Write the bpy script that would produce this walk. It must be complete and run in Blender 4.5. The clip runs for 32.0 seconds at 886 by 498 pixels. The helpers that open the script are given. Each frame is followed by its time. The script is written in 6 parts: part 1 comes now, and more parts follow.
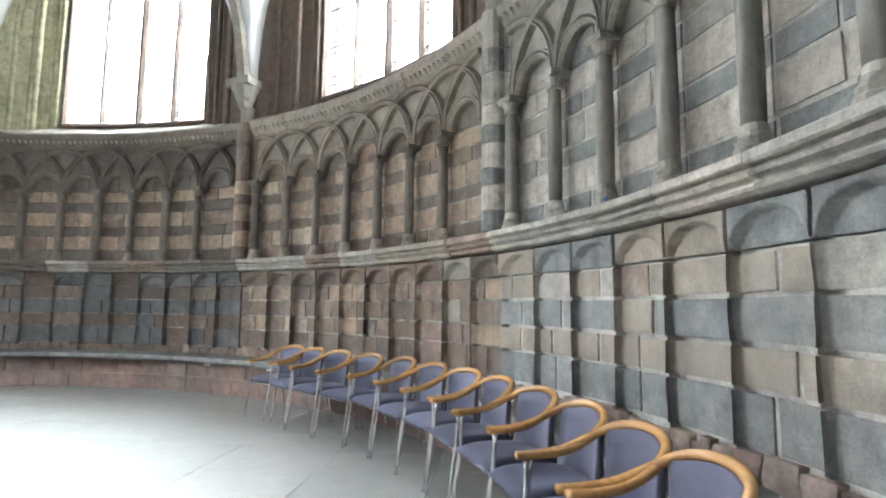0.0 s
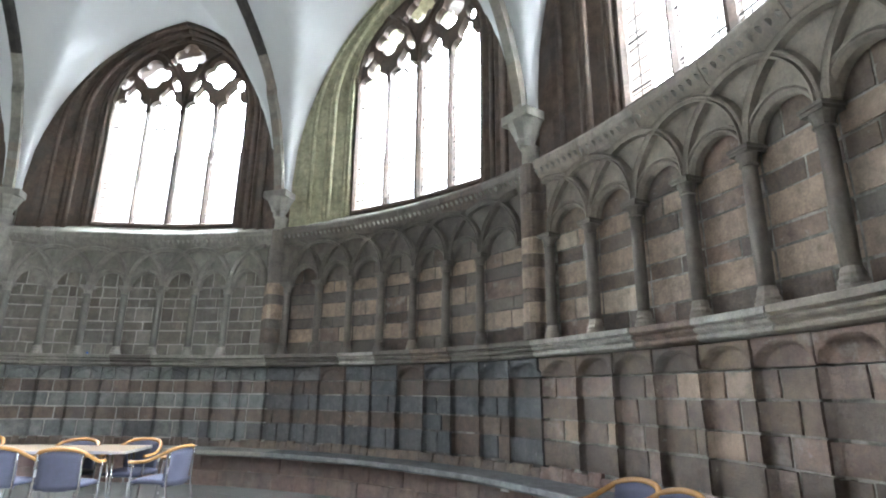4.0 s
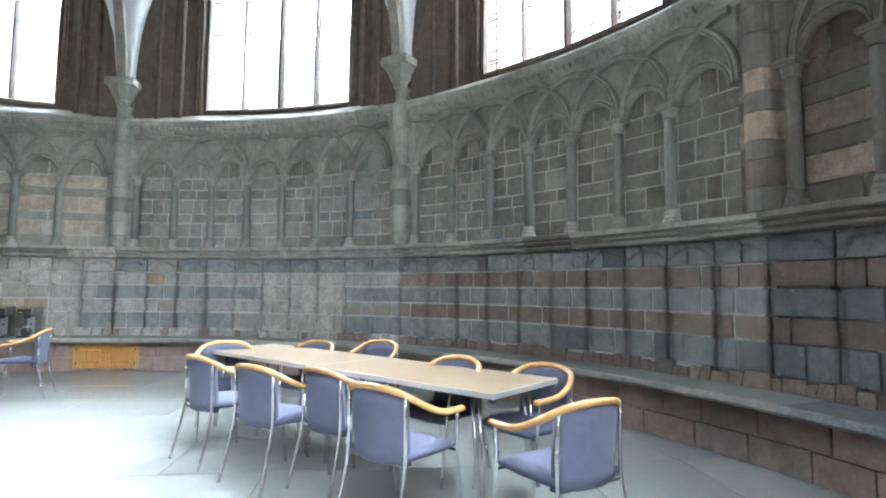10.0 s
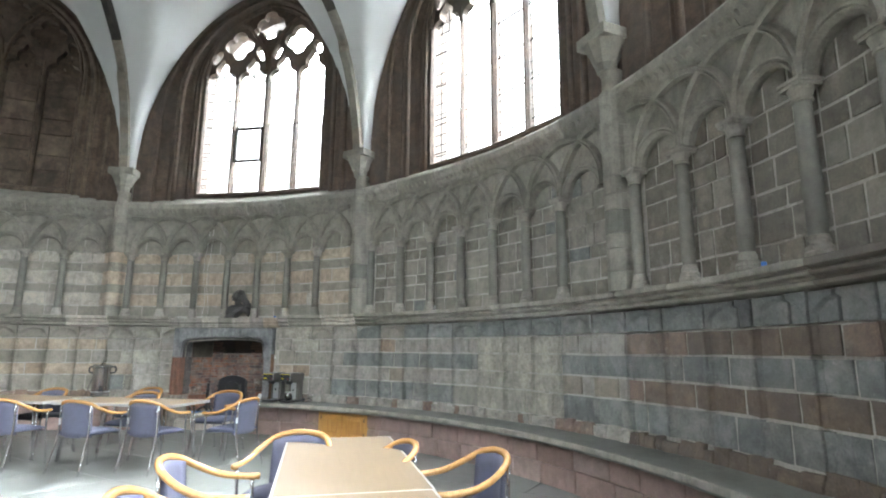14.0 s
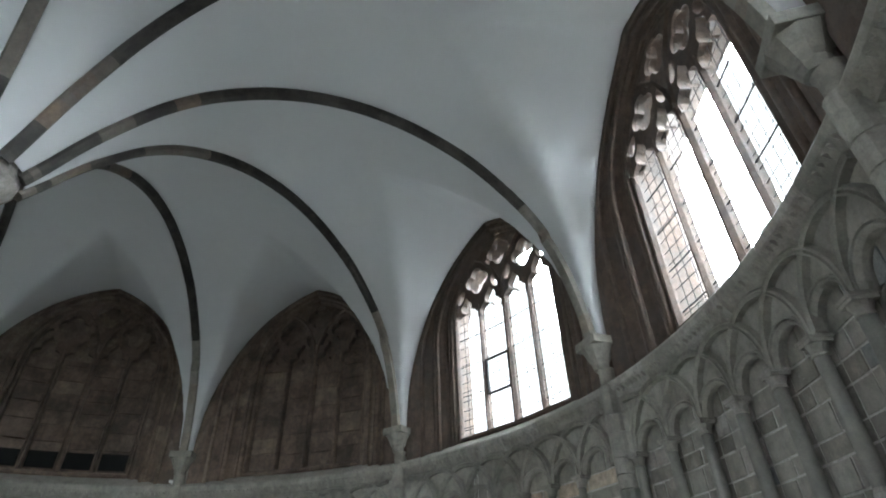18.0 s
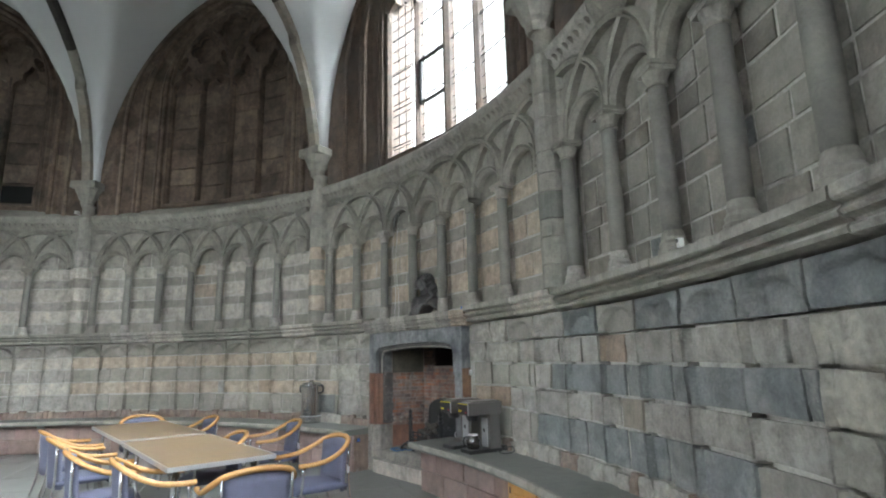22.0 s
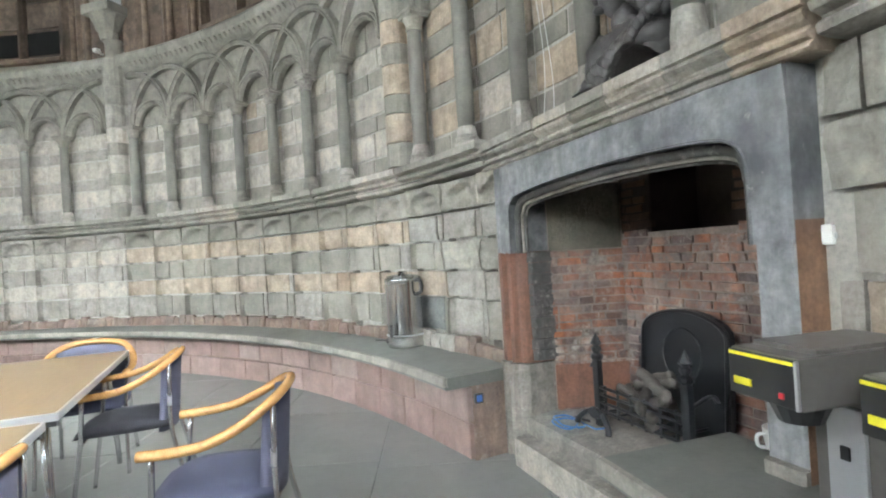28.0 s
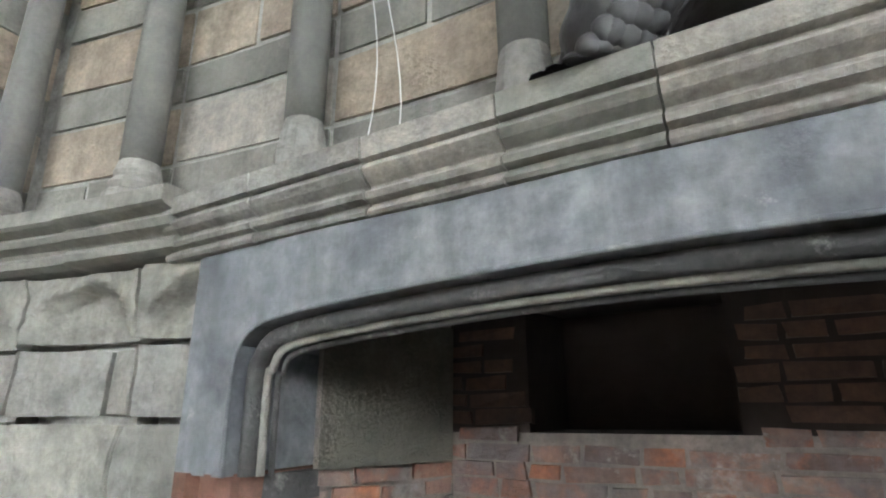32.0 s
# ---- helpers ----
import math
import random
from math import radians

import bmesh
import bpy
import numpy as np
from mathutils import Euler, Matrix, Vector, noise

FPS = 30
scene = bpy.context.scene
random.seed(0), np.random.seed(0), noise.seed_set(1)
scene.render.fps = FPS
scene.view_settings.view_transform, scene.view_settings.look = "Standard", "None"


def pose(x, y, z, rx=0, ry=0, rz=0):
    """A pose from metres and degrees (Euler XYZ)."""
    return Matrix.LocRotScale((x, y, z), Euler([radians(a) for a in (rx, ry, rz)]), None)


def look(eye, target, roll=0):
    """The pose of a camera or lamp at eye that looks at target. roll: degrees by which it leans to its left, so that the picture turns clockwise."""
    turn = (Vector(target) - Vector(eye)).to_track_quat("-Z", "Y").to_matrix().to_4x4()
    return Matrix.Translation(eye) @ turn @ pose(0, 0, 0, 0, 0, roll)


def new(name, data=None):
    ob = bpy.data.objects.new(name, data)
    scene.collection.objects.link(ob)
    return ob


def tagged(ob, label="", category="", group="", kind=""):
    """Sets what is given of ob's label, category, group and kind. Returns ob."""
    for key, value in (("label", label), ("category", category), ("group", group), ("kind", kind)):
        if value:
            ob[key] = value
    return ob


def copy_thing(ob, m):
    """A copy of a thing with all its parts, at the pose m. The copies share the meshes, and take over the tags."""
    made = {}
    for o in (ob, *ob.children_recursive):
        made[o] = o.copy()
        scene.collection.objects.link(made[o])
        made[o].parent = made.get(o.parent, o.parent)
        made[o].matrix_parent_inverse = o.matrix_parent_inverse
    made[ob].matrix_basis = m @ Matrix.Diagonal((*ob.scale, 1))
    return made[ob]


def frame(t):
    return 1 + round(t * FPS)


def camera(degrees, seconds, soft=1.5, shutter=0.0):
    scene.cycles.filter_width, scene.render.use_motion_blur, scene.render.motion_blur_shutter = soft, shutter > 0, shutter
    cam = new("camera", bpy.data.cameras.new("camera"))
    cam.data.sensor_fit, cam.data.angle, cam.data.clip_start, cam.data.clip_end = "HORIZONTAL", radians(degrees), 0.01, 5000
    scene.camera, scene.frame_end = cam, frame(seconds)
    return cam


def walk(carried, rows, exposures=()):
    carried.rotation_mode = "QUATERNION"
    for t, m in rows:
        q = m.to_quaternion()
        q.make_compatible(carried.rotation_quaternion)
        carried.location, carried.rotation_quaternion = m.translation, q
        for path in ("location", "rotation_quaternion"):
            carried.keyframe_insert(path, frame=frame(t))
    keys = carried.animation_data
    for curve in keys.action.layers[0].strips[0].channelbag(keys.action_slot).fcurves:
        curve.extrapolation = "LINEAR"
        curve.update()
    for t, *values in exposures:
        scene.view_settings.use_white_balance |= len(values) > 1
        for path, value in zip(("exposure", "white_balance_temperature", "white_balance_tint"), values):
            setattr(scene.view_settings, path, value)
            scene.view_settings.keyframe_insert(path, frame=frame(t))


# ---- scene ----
# stops, white balance and tint along the walk
EXPOSURES = [(0.0, 1.45, 6600, 12), (2.5, 1.25, 6700, 13), (4.5, 0.85, 6100, 11), (6.0, 0.56, 5600, 10), (8.0, 0.7, 6000, 11), (10.0, 0.95, 6000, 9), (13.0, 0.88, 6600, 9), (14.0, 0.76, 6600, 9), (15.5, 0.65, 6600, 9), (18.0, -0.1, 6300, 9), (19.0, 0.1, 6200, 9), (20.5, 0.36, 6400, 9), (22.0, 0.48, 6500, 9), (23.0, 0.68, 6500, 8), (24.5, 1.05, 6400, 8), (28.0, 1.3, 6650, 9), (30.0, 1.15, 6700, 10), (31.0, 1.15, 7000, 10), (32.0, 1.25, 6500, 10)]
cam = camera(78.61, 32.0, soft=2.0)
# seconds, place in metres from the middle of the floor, yaw, pitch, roll
PATH = [
    (0.0, 6.589, -0.389, 1.313, 6.37, 6.11, -0.60),
    (0.5, 6.530, -0.065, 1.328, 6.92, 8.06, 0.48),
    (1.0, 6.441, 0.257, 1.339, 10.57, 9.98, -0.65),
    (1.5, 6.279, 0.568, 1.349, 11.69, 11.33, 0.12),
    (2.0, 6.124, 0.872, 1.373, 19.04, 14.08, 0.19),
    (2.5, 5.951, 1.157, 1.397, 24.42, 16.57, -1.61),
    (4.5, 5.097, 2.137, 1.381, 41.33, 13.98, 0.17),
    (5.0, 4.816, 2.385, 1.381, 47.74, 12.70, 0.15),
    (5.5, 4.525, 2.612, 1.381, 52.67, 12.42, -1.13),
    (6.0, 4.221, 2.821, 1.376, 54.66, 11.58, -0.12),
    (6.5, 3.928, 3.043, 1.368, 58.54, 11.44, -0.39),
    (7.0, 3.632, 3.254, 1.360, 61.91, 11.56, -1.63),
    (7.5, 3.307, 3.446, 1.351, 63.14, 10.71, -0.42),
    (8.0, 2.995, 3.645, 1.342, 65.36, 8.92, -0.56),
    (8.5, 2.669, 3.848, 1.334, 66.37, 6.09, -1.59),
    (9.0, 2.325, 4.024, 1.332, 69.20, 5.51, -1.61),
    (9.5, 2.017, 4.212, 1.332, 77.37, 4.30, 0.17),
    (10.0, 1.703, 4.410, 1.335, 83.15, 4.41, -0.53),
    (10.5, 1.387, 4.609, 1.344, 90.21, 5.16, 0.36),
    (11.0, 1.105, 4.848, 1.352, 98.92, 6.25, -1.68),
    (11.5, 0.818, 5.078, 1.359, 101.86, 7.47, -0.33),
    (12.0, 0.484, 5.289, 1.377, 104.84, 9.08, 0.84),
    (12.5, 0.160, 5.504, 1.389, 109.35, 9.41, 0.24),
    (13.0, -0.164, 5.679, 1.393, 110.24, 9.43, 0.46),
    (13.5, -0.482, 5.821, 1.400, 111.64, 10.16, 0.99),
    (14.0, -0.801, 5.946, 1.407, 120.35, 10.71, -0.42),
    (14.5, -1.135, 6.010, 1.415, 123.12, 10.67, 1.97),
    (15.0, -1.481, 6.047, 1.432, 127.56, 13.78, 2.11),
    (15.5, -1.821, 6.084, 1.442, 135.31, 17.37, 1.54),
    (17.5, -2.966, 5.958, 1.439, 152.73, 31.26, 1.62),
    (18.0, -3.204, 5.856, 1.446, 158.64, 35.68, 1.63),
    (18.5, -3.449, 5.753, 1.444, 164.57, 38.10, 1.14),
    (19.0, -3.728, 5.578, 1.437, 162.94, 38.80, -0.44),
    (19.5, -4.029, 5.369, 1.433, 159.43, 37.33, 1.07),
    (20.0, -4.359, 5.149, 1.434, 159.29, 32.63, 0.28),
    (20.5, -4.699, 4.907, 1.439, 154.97, 27.67, 0.12),
    (21.0, -5.033, 4.646, 1.449, 154.22, 21.73, 0.68),
    (21.5, -5.322, 4.385, 1.455, 157.93, 17.71, 1.64),
    (22.0, -5.548, 4.064, 1.455, 160.76, 11.32, 1.27),
    (22.5, -5.758, 3.752, 1.443, 163.51, 9.60, 2.16),
    (23.0, -5.951, 3.416, 1.424, 167.81, 7.23, 2.00),
    (23.5, -6.076, 3.052, 1.399, 170.53, 3.74, 0.70),
    (24.0, -6.175, 2.729, 1.376, 172.59, 2.02, 1.88),
    (24.5, -6.259, 2.388, 1.371, 177.66, 1.80, 1.96),
    (25.0, -6.314, 1.997, 1.364, 179.83, 0.82, 1.81),
    (25.5, -6.405, 1.593, 1.337, 180.79, 0.07, 2.68),
    (27.5, -6.685, 0.189, 1.301, 181.24, 0.31, 2.58),
    (28.0, -6.716, -0.142, 1.299, 178.97, 0.25, 3.46),
    (28.5, -6.751, -0.464, 1.296, 180.65, -0.81, 4.25),
    (29.0, -6.779, -0.739, 1.293, 179.82, -0.99, 3.46),
    (29.5, -6.775, -1.018, 1.291, 171.78, -2.58, 3.22),
    (30.0, -6.767, -1.285, 1.293, 168.70, -3.92, 2.25),
    (30.5, -6.740, -1.535, 1.318, 163.12, 1.10, 0.70),
    (31.0, -6.684, -1.758, 1.347, 152.48, 6.99, 0.76),
    (31.5, -6.693, -1.955, 1.372, 149.74, 9.80, 1.76),
    (32.0, -6.738, -2.116, 1.398, 140.45, 16.79, 0.42),
]
walk(cam, [(t, pose(x, y, z, 90 + pitch, roll, yaw)) for t, x, y, z, yaw, pitch, roll in PATH], EXPOSURES)
# ---- daylight ----
world = bpy.data.worlds.new("overcast_sky")
scene.world = world
world.use_nodes = True
wn, wl = world.node_tree.nodes, world.node_tree.links
sky = wn.new("ShaderNodeTexSky")
sky.sky_type, sky.sun_disc = "NISHITA", False
sky.sun_elevation, sky.sun_rotation = radians(70), radians(65)
sky.air_density, sky.dust_density = 1.0, 4.0
wl.new(sky.outputs[0], wn["Background"].inputs[0])
wn["Background"].inputs[1].default_value = 0.12
sun_data = bpy.data.lights.new("sun", "SUN")
sun_data.energy, sun_data.angle, sun_data.color = 0.7, radians(15), (1.0, 0.95, 0.86)
sun = new("sun", sun_data)
sun.matrix_world = look((15.5, 7.2, 47.0), (0, 0, 0))

BAYS = 10
WINDOW_BAYS = (0, 1, 2, 3, 4, 5)
BLIND_BAYS = (6, 7, 8, 9)


def polar(a, r, z):
    """Angle in degrees round the room, distance from its middle, height."""
    return Vector((r * math.cos(radians(a)), r * math.sin(radians(a)), z))


for k in WINDOW_BAYS:
    a = 36 * k + 18
    lamp = bpy.data.lights.new("window_daylight", "AREA")
    lamp.shape, lamp.size, lamp.size_y = "RECTANGLE", 7.0, 5.0
    lamp.energy, lamp.color = 7600, (0.88, 0.96, 1.03)
    ob = new("window_daylight", lamp)
    ob.matrix_world = look(polar(a, 13.0, 11.2), polar(a, 3.0, 5.2))

# bright cloud seen through the glass
glow = bpy.data.materials.new("white_overcast_sky")
glow.use_nodes = True
gn = glow.node_tree.nodes
gn.remove(gn["Principled BSDF"])
em = gn.new("ShaderNodeEmission")
em.inputs[0].default_value, em.inputs[1].default_value = (0.93, 0.97, 1.0, 1), 2.6
glow.node_tree.links.new(em.outputs[0], gn["Material Output"].inputs[0])
me = bpy.data.meshes.new("backdrop")
pts = [polar(a, 60, z) for z in (6, 140) for a in range(0, 361, 10)]
me.from_pydata([tuple(q) for q in pts], [], [(i, i + 1, i + 38, i + 37) for i in range(36)])
me.materials.append(glow)
tagged(new("backdrop", me), "plain white overcast sky beyond the windows", "sky", "", "structure")
# ---- materials ----
def nodes_of(name, rough=0.8, metal=0.0):
    m = bpy.data.materials.new(name)
    m.use_nodes = True
    n, l = m.node_tree.nodes, m.node_tree.links
    b = n["Principled BSDF"]
    b.inputs["Roughness"].default_value, b.inputs["Metallic"].default_value = rough, metal
    return m, n, l, b


def noise_node(n, l, coord, scale, detail=6, rough=0.6):
    t = n.new("ShaderNodeTexNoise")
    t.inputs["Scale"].default_value, t.inputs["Detail"].default_value, t.inputs["Roughness"].default_value = scale, detail, rough
    l.new(coord, t.inputs["Vector"])
    return t.outputs[0]


def ramp(n, l, fac, stops):
    r = n.new("ShaderNodeValToRGB")
    e = r.color_ramp.elements
    while len(e) < len(stops):
        e.new(0.5)
    for i, (p, c) in enumerate(stops):
        e[i].position, e[i].color = p, (*c, 1)
    l.new(fac, r.inputs[0])
    return r.outputs[0]


def mix(n, l, fac, a, b, kind="MIX"):
    x = n.new("ShaderNodeMixRGB")
    x.blend_type = kind
    for s, v in ((0, fac), (1, a), (2, b)):
        if hasattr(v, "is_linked"):
            l.new(v, x.inputs[s])
        else:
            x.inputs[s].default_value = v if s == 0 else (*v, 1)
    return x.outputs[0]


def bump(n, l, b, height, strength, distance):
    x = n.new("ShaderNodeBump")
    x.inputs["Strength"].default_value, x.inputs["Distance"].default_value = strength, distance
    l.new(height, x.inputs["Height"])
    l.new(x.outputs[0], b.inputs["Normal"])


def stone(name, palette, rough=0.85, grain=55, relief=0.02, stain=(0.08, 0.075, 0.07), stain_amount=0.35, pits=0.5, soft=1.0, flecks=0.0, lime=0.0):
    """Weathered stone: every block takes its own colour from the palette, clouded by its neighbours' tones, with grain, run-down streaks, dark stains and lime smears."""
    m, n, l, b = nodes_of(name, rough)
    tc = n.new("ShaderNodeTexCoord").outputs["Object"]
    info = n.new("ShaderNodeObjectInfo").outputs["Random"]
    stops = [(i / max(1, len(palette) - 1), c) for i, c in enumerate(palette)]
    base = ramp(n, l, info, stops)
    cloud = noise_node(n, l, tc, 3.4, 7, 0.62)
    base = mix(n, l, 0.45 * soft, base, ramp(n, l, cloud, [(0.3 + 0.4 * p, c) for p, c in stops]))
    big = noise_node(n, l, tc, 1.7, 5)
    mid = noise_node(n, l, tc, 9, 8, 0.65)
    fine = noise_node(n, l, tc, grain, 8, 0.7)
    col = mix(n, l, 1.0, base, ramp(n, l, mid, [(0.28, [1 - 0.4 * soft] * 3), (0.5, (1, 1, 1)), (0.74, (1 + 0.36 * soft, 1 + 0.32 * soft, 1 + 0.26 * soft))]), "MULTIPLY")
    col = mix(n, l, 1.0, col, ramp(n, l, fine, [(0.3, [1 - 0.26 * soft] * 3), (0.62, [1 + 0.12 * soft] * 3)]), "MULTIPLY")
    mp = n.new("ShaderNodeMapping")
    mp.inputs["Scale"].default_value = (5.0, 5.0, 0.7)
    l.new(tc, mp.inputs[0])
    run = noise_node(n, l, mp.outputs[0], 1.3, 7, 0.68)
    col = mix(n, l, 1.0, col, ramp(n, l, run, [(0.3, [1 - 0.3 * soft] * 3), (0.5, (1, 1, 1)), (0.75, [1 + 0.1 * soft] * 3)]), "MULTIPLY")
    fac = n.new("ShaderNodeMath")
    fac.operation = "MULTIPLY"
    fac.inputs[1].default_value = stain_amount
    l.new(ramp(n, l, big, [(0.46, (0, 0, 0)), (0.66, (1, 1, 1))]), fac.inputs[0])
    col = mix(n, l, fac.outputs[0], col, stain)
    if flecks:
        spot = noise_node(n, l, tc, 11, 10, 0.75)
        col = mix(n, l, ramp(n, l, spot, [(0.64 - 0.04 * flecks, (0, 0, 0)), (0.72, (0.8, 0.8, 0.8))]), col, (0.42, 0.4, 0.37))
    if lime:
        smear = noise_node(n, l, tc, 4.2, 10, 0.7)
        col = mix(n, l, ramp(n, l, smear, [(0.54, (0, 0, 0)), (0.66, [lime] * 3)]), col, (0.4, 0.385, 0.35))
    l.new(col, b.inputs["Base Color"])
    h = mix(n, l, pits, mid, fine)
    bump(n, l, b, h, 0.8, relief)
    return m


def patchy_mortar(name, pale, dark, pale_share):
    """Old pointing: pale lime where it was renewed, dark and dirty elsewhere."""
    m, n, l, b = nodes_of(name, 0.95)
    tc = n.new("ShaderNodeTexCoord").outputs["Object"]
    where = mix(n, l, 0.45, noise_node(n, l, tc, 1.1, 4), noise_node(n, l, tc, 6.5, 6, 0.7))
    mid = 0.62 - 0.24 * pale_share
    col = ramp(n, l, where, [(mid - 0.07, dark), (mid + 0.07, pale)])
    fine = noise_node(n, l, tc, 38, 8, 0.7)
    l.new(mix(n, l, 1.0, col, ramp(n, l, fine, [(0.3, (0.7, 0.7, 0.7)), (0.65, (1.1, 1.1, 1.1))]), "MULTIPLY"), b.inputs["Base Color"])
    bump(n, l, b, fine, 0.7, 0.02)
    return m


def plain(name, color, rough=0.5, metal=0.0, grain=40, vary=0.12, relief=0.0, coat=0.0):
    m, n, l, b = nodes_of(name, rough, metal)
    tc = n.new("ShaderNodeTexCoord").outputs["Object"]
    f = noise_node(n, l, tc, grain, 6)
    g = noise_node(n, l, tc, grain / 12, 3)
    lo, hi = [max(0, c * (1 - vary)) for c in color], [min(1, c * (1 + vary)) for c in color]
    col = mix(n, l, 0.5, ramp(n, l, f, [(0.3, lo), (0.7, hi)]), ramp(n, l, g, [(0.3, lo), (0.7, hi)]))
    l.new(col, b.inputs["Base Color"])
    l.new(ramp(n, l, g, [(0.3, [max(0.02, rough - 0.06)] * 3), (0.7, [min(1, rough + 0.08)] * 3)]), b.inputs["Roughness"])
    b.inputs["Coat Weight"].default_value = coat
    if relief:
        bump(n, l, b, f, 0.4, relief)
    return m


def wood(name, light, dark, rough=0.35, axis="X"):
    m, n, l, b = nodes_of(name, rough)
    tc = n.new("ShaderNodeTexCoord").outputs["Object"]
    mp = n.new("ShaderNodeMapping")
    mp.inputs["Scale"].default_value = {"X": (1.2, 18, 18), "Y": (18, 1.2, 18), "Z": (18, 18, 1.2)}[axis]
    l.new(tc, mp.inputs[0])
    f = noise_node(n, l, mp.outputs[0], 2.2, 8, 0.65)
    g = noise_node(n, l, tc, 2.5, 3)
    col = ramp(n, l, f, [(0.3, dark), (0.52, light), (0.8, [min(1, c * 1.12) for c in light])])
    col = mix(n, l, 1.0, col, ramp(n, l, g, [(0.3, (0.88, 0.86, 0.84)), (0.7, (1.06, 1.05, 1.04))]), "MULTIPLY")
    l.new(col, b.inputs["Base Color"])
    bump(n, l, b, f, 0.15, 0.002)
    return m


GREY = stone("grey_green_sandstone", [(0.21, 0.202, 0.173), (0.252, 0.243, 0.21), (0.294, 0.278, 0.239), (0.237, 0.223, 0.2)], flecks=0.3, soft=0.7, lime=0.15, relief=0.012)
SHAFT = stone("smooth_grey_shaft_stone", [(0.141, 0.141, 0.124), (0.174, 0.171, 0.151), (0.203, 0.195, 0.171), (0.157, 0.151, 0.137)], soft=0.55, relief=0.006, stain_amount=0.3)
BUFF = stone("grey_buff_moulding_stone", [(0.231, 0.2, 0.163), (0.275, 0.24, 0.196), (0.248, 0.22, 0.187)], soft=0.7, lime=0.12, relief=0.012)
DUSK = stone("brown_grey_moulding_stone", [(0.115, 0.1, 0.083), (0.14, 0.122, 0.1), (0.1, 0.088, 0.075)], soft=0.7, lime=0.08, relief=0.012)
PALE = stone("pale_limestone", [(0.37, 0.338, 0.297), (0.426, 0.39, 0.342), (0.482, 0.442, 0.392), (0.392, 0.345, 0.293)], stain_amount=0.2)
CREAM = stone("cream_sandstone", [(0.386, 0.314, 0.241), (0.448, 0.375, 0.293), (0.37, 0.293, 0.224), (0.431, 0.375, 0.308)], stain_amount=0.25)
MID = stone("mid_grey_buff_stone", [(0.275, 0.264, 0.238), (0.328, 0.312, 0.281), (0.296, 0.27, 0.238), (0.36, 0.344, 0.312)], stain_amount=0.3, flecks=0.5, lime=0.45)
OCHRE = stone("ochre_sandstone", [(0.297, 0.22, 0.16), (0.341, 0.259, 0.193), (0.275, 0.209, 0.16), (0.33, 0.264, 0.209)], stain_amount=0.25)
ROSE = stone("rose_brown_sandstone", [(0.19, 0.135, 0.108), (0.23, 0.165, 0.132), (0.17, 0.118, 0.094), (0.22, 0.175, 0.148)], stain_amount=0.3, flecks=0.5, lime=0.45)
COOL = stone("blue_grey_sandstone", [(0.17, 0.182, 0.18), (0.22, 0.228, 0.222), (0.145, 0.157, 0.158), (0.205, 0.203, 0.19)], stain_amount=0.3, flecks=0.4, lime=0.3)
# brown stone of the third bay, darkened to include the shade on it
SHADEDUMBER = stone("shaded_umber_sandstone", [(0.085, 0.06, 0.047), (0.105, 0.076, 0.058), (0.07, 0.054, 0.045), (0.12, 0.085, 0.062)], stain_amount=0.35, flecks=0.5)
BLIND = stone("dark_brown_infill_stone", [(0.124, 0.089, 0.066), (0.176, 0.126, 0.092), (0.099, 0.073, 0.057), (0.243, 0.186, 0.140)], stain=(0.025, 0.02, 0.017), stain_amount=0.6)
PATCH = stone("pale_flaking_render", [(0.36, 0.34, 0.29), (0.41, 0.39, 0.34)], relief=0.05, grain=22, stain=(0.16, 0.155, 0.14), stain_amount=0.5)
BROWN = stone("brown_sandstone", [(0.13, 0.1, 0.078), (0.165, 0.122, 0.09), (0.11, 0.09, 0.076), (0.19, 0.14, 0.1)], stain_amount=0.4, flecks=0.5)
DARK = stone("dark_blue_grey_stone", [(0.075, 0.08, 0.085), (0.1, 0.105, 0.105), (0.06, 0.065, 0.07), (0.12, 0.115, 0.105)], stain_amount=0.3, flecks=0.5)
RED = stone("dark_red_sandstone", [(0.101, 0.070, 0.052), (0.124, 0.087, 0.065), (0.083, 0.060, 0.047), (0.143, 0.104, 0.078)], stain_amount=0.5)
# arcade back stone, darkened in colour for the shade behind the columns
SHADEDFIELD = stone("shaded_brown_grey_field_stone", [(0.172, 0.158, 0.133), (0.21, 0.194, 0.166), (0.15, 0.137, 0.117), (0.235, 0.212, 0.178)], soft=0.8, lime=0.3, flecks=0.3, relief=0.014)
# pink bench stone again, darker and browner for its shaded stretch
SHADEDPINK = stone("shaded_pink_bench_sandstone", [(0.163, 0.110, 0.090), (0.200, 0.138, 0.117), (0.144, 0.100, 0.085), (0.188, 0.150, 0.131)], stain_amount=0.35, relief=0.005, soft=0.7, lime=0.1)
PINK = stone("pink_bench_sandstone", [(0.24, 0.166, 0.144), (0.288, 0.206, 0.186), (0.216, 0.146, 0.126), (0.282, 0.226, 0.202)], stain_amount=0.25, relief=0.004, soft=0.5)
SLAB = stone("grey_bench_slab", [(0.112, 0.12, 0.107), (0.135, 0.14, 0.125), (0.12, 0.125, 0.112)], rough=0.6, relief=0.003, stain_amount=0.25, soft=0.4)
MORTAR = patchy_mortar("old_lime_mortar", (0.42, 0.4, 0.35), (0.13, 0.122, 0.108), 0.42)
MORTAR_PALE = patchy_mortar("renewed_lime_mortar", (0.46, 0.44, 0.395), (0.2, 0.19, 0.17), 0.75)
MORTAR_DARK = patchy_mortar("dark_mortar", (0.3, 0.28, 0.25), (0.075, 0.068, 0.06), 0.25)
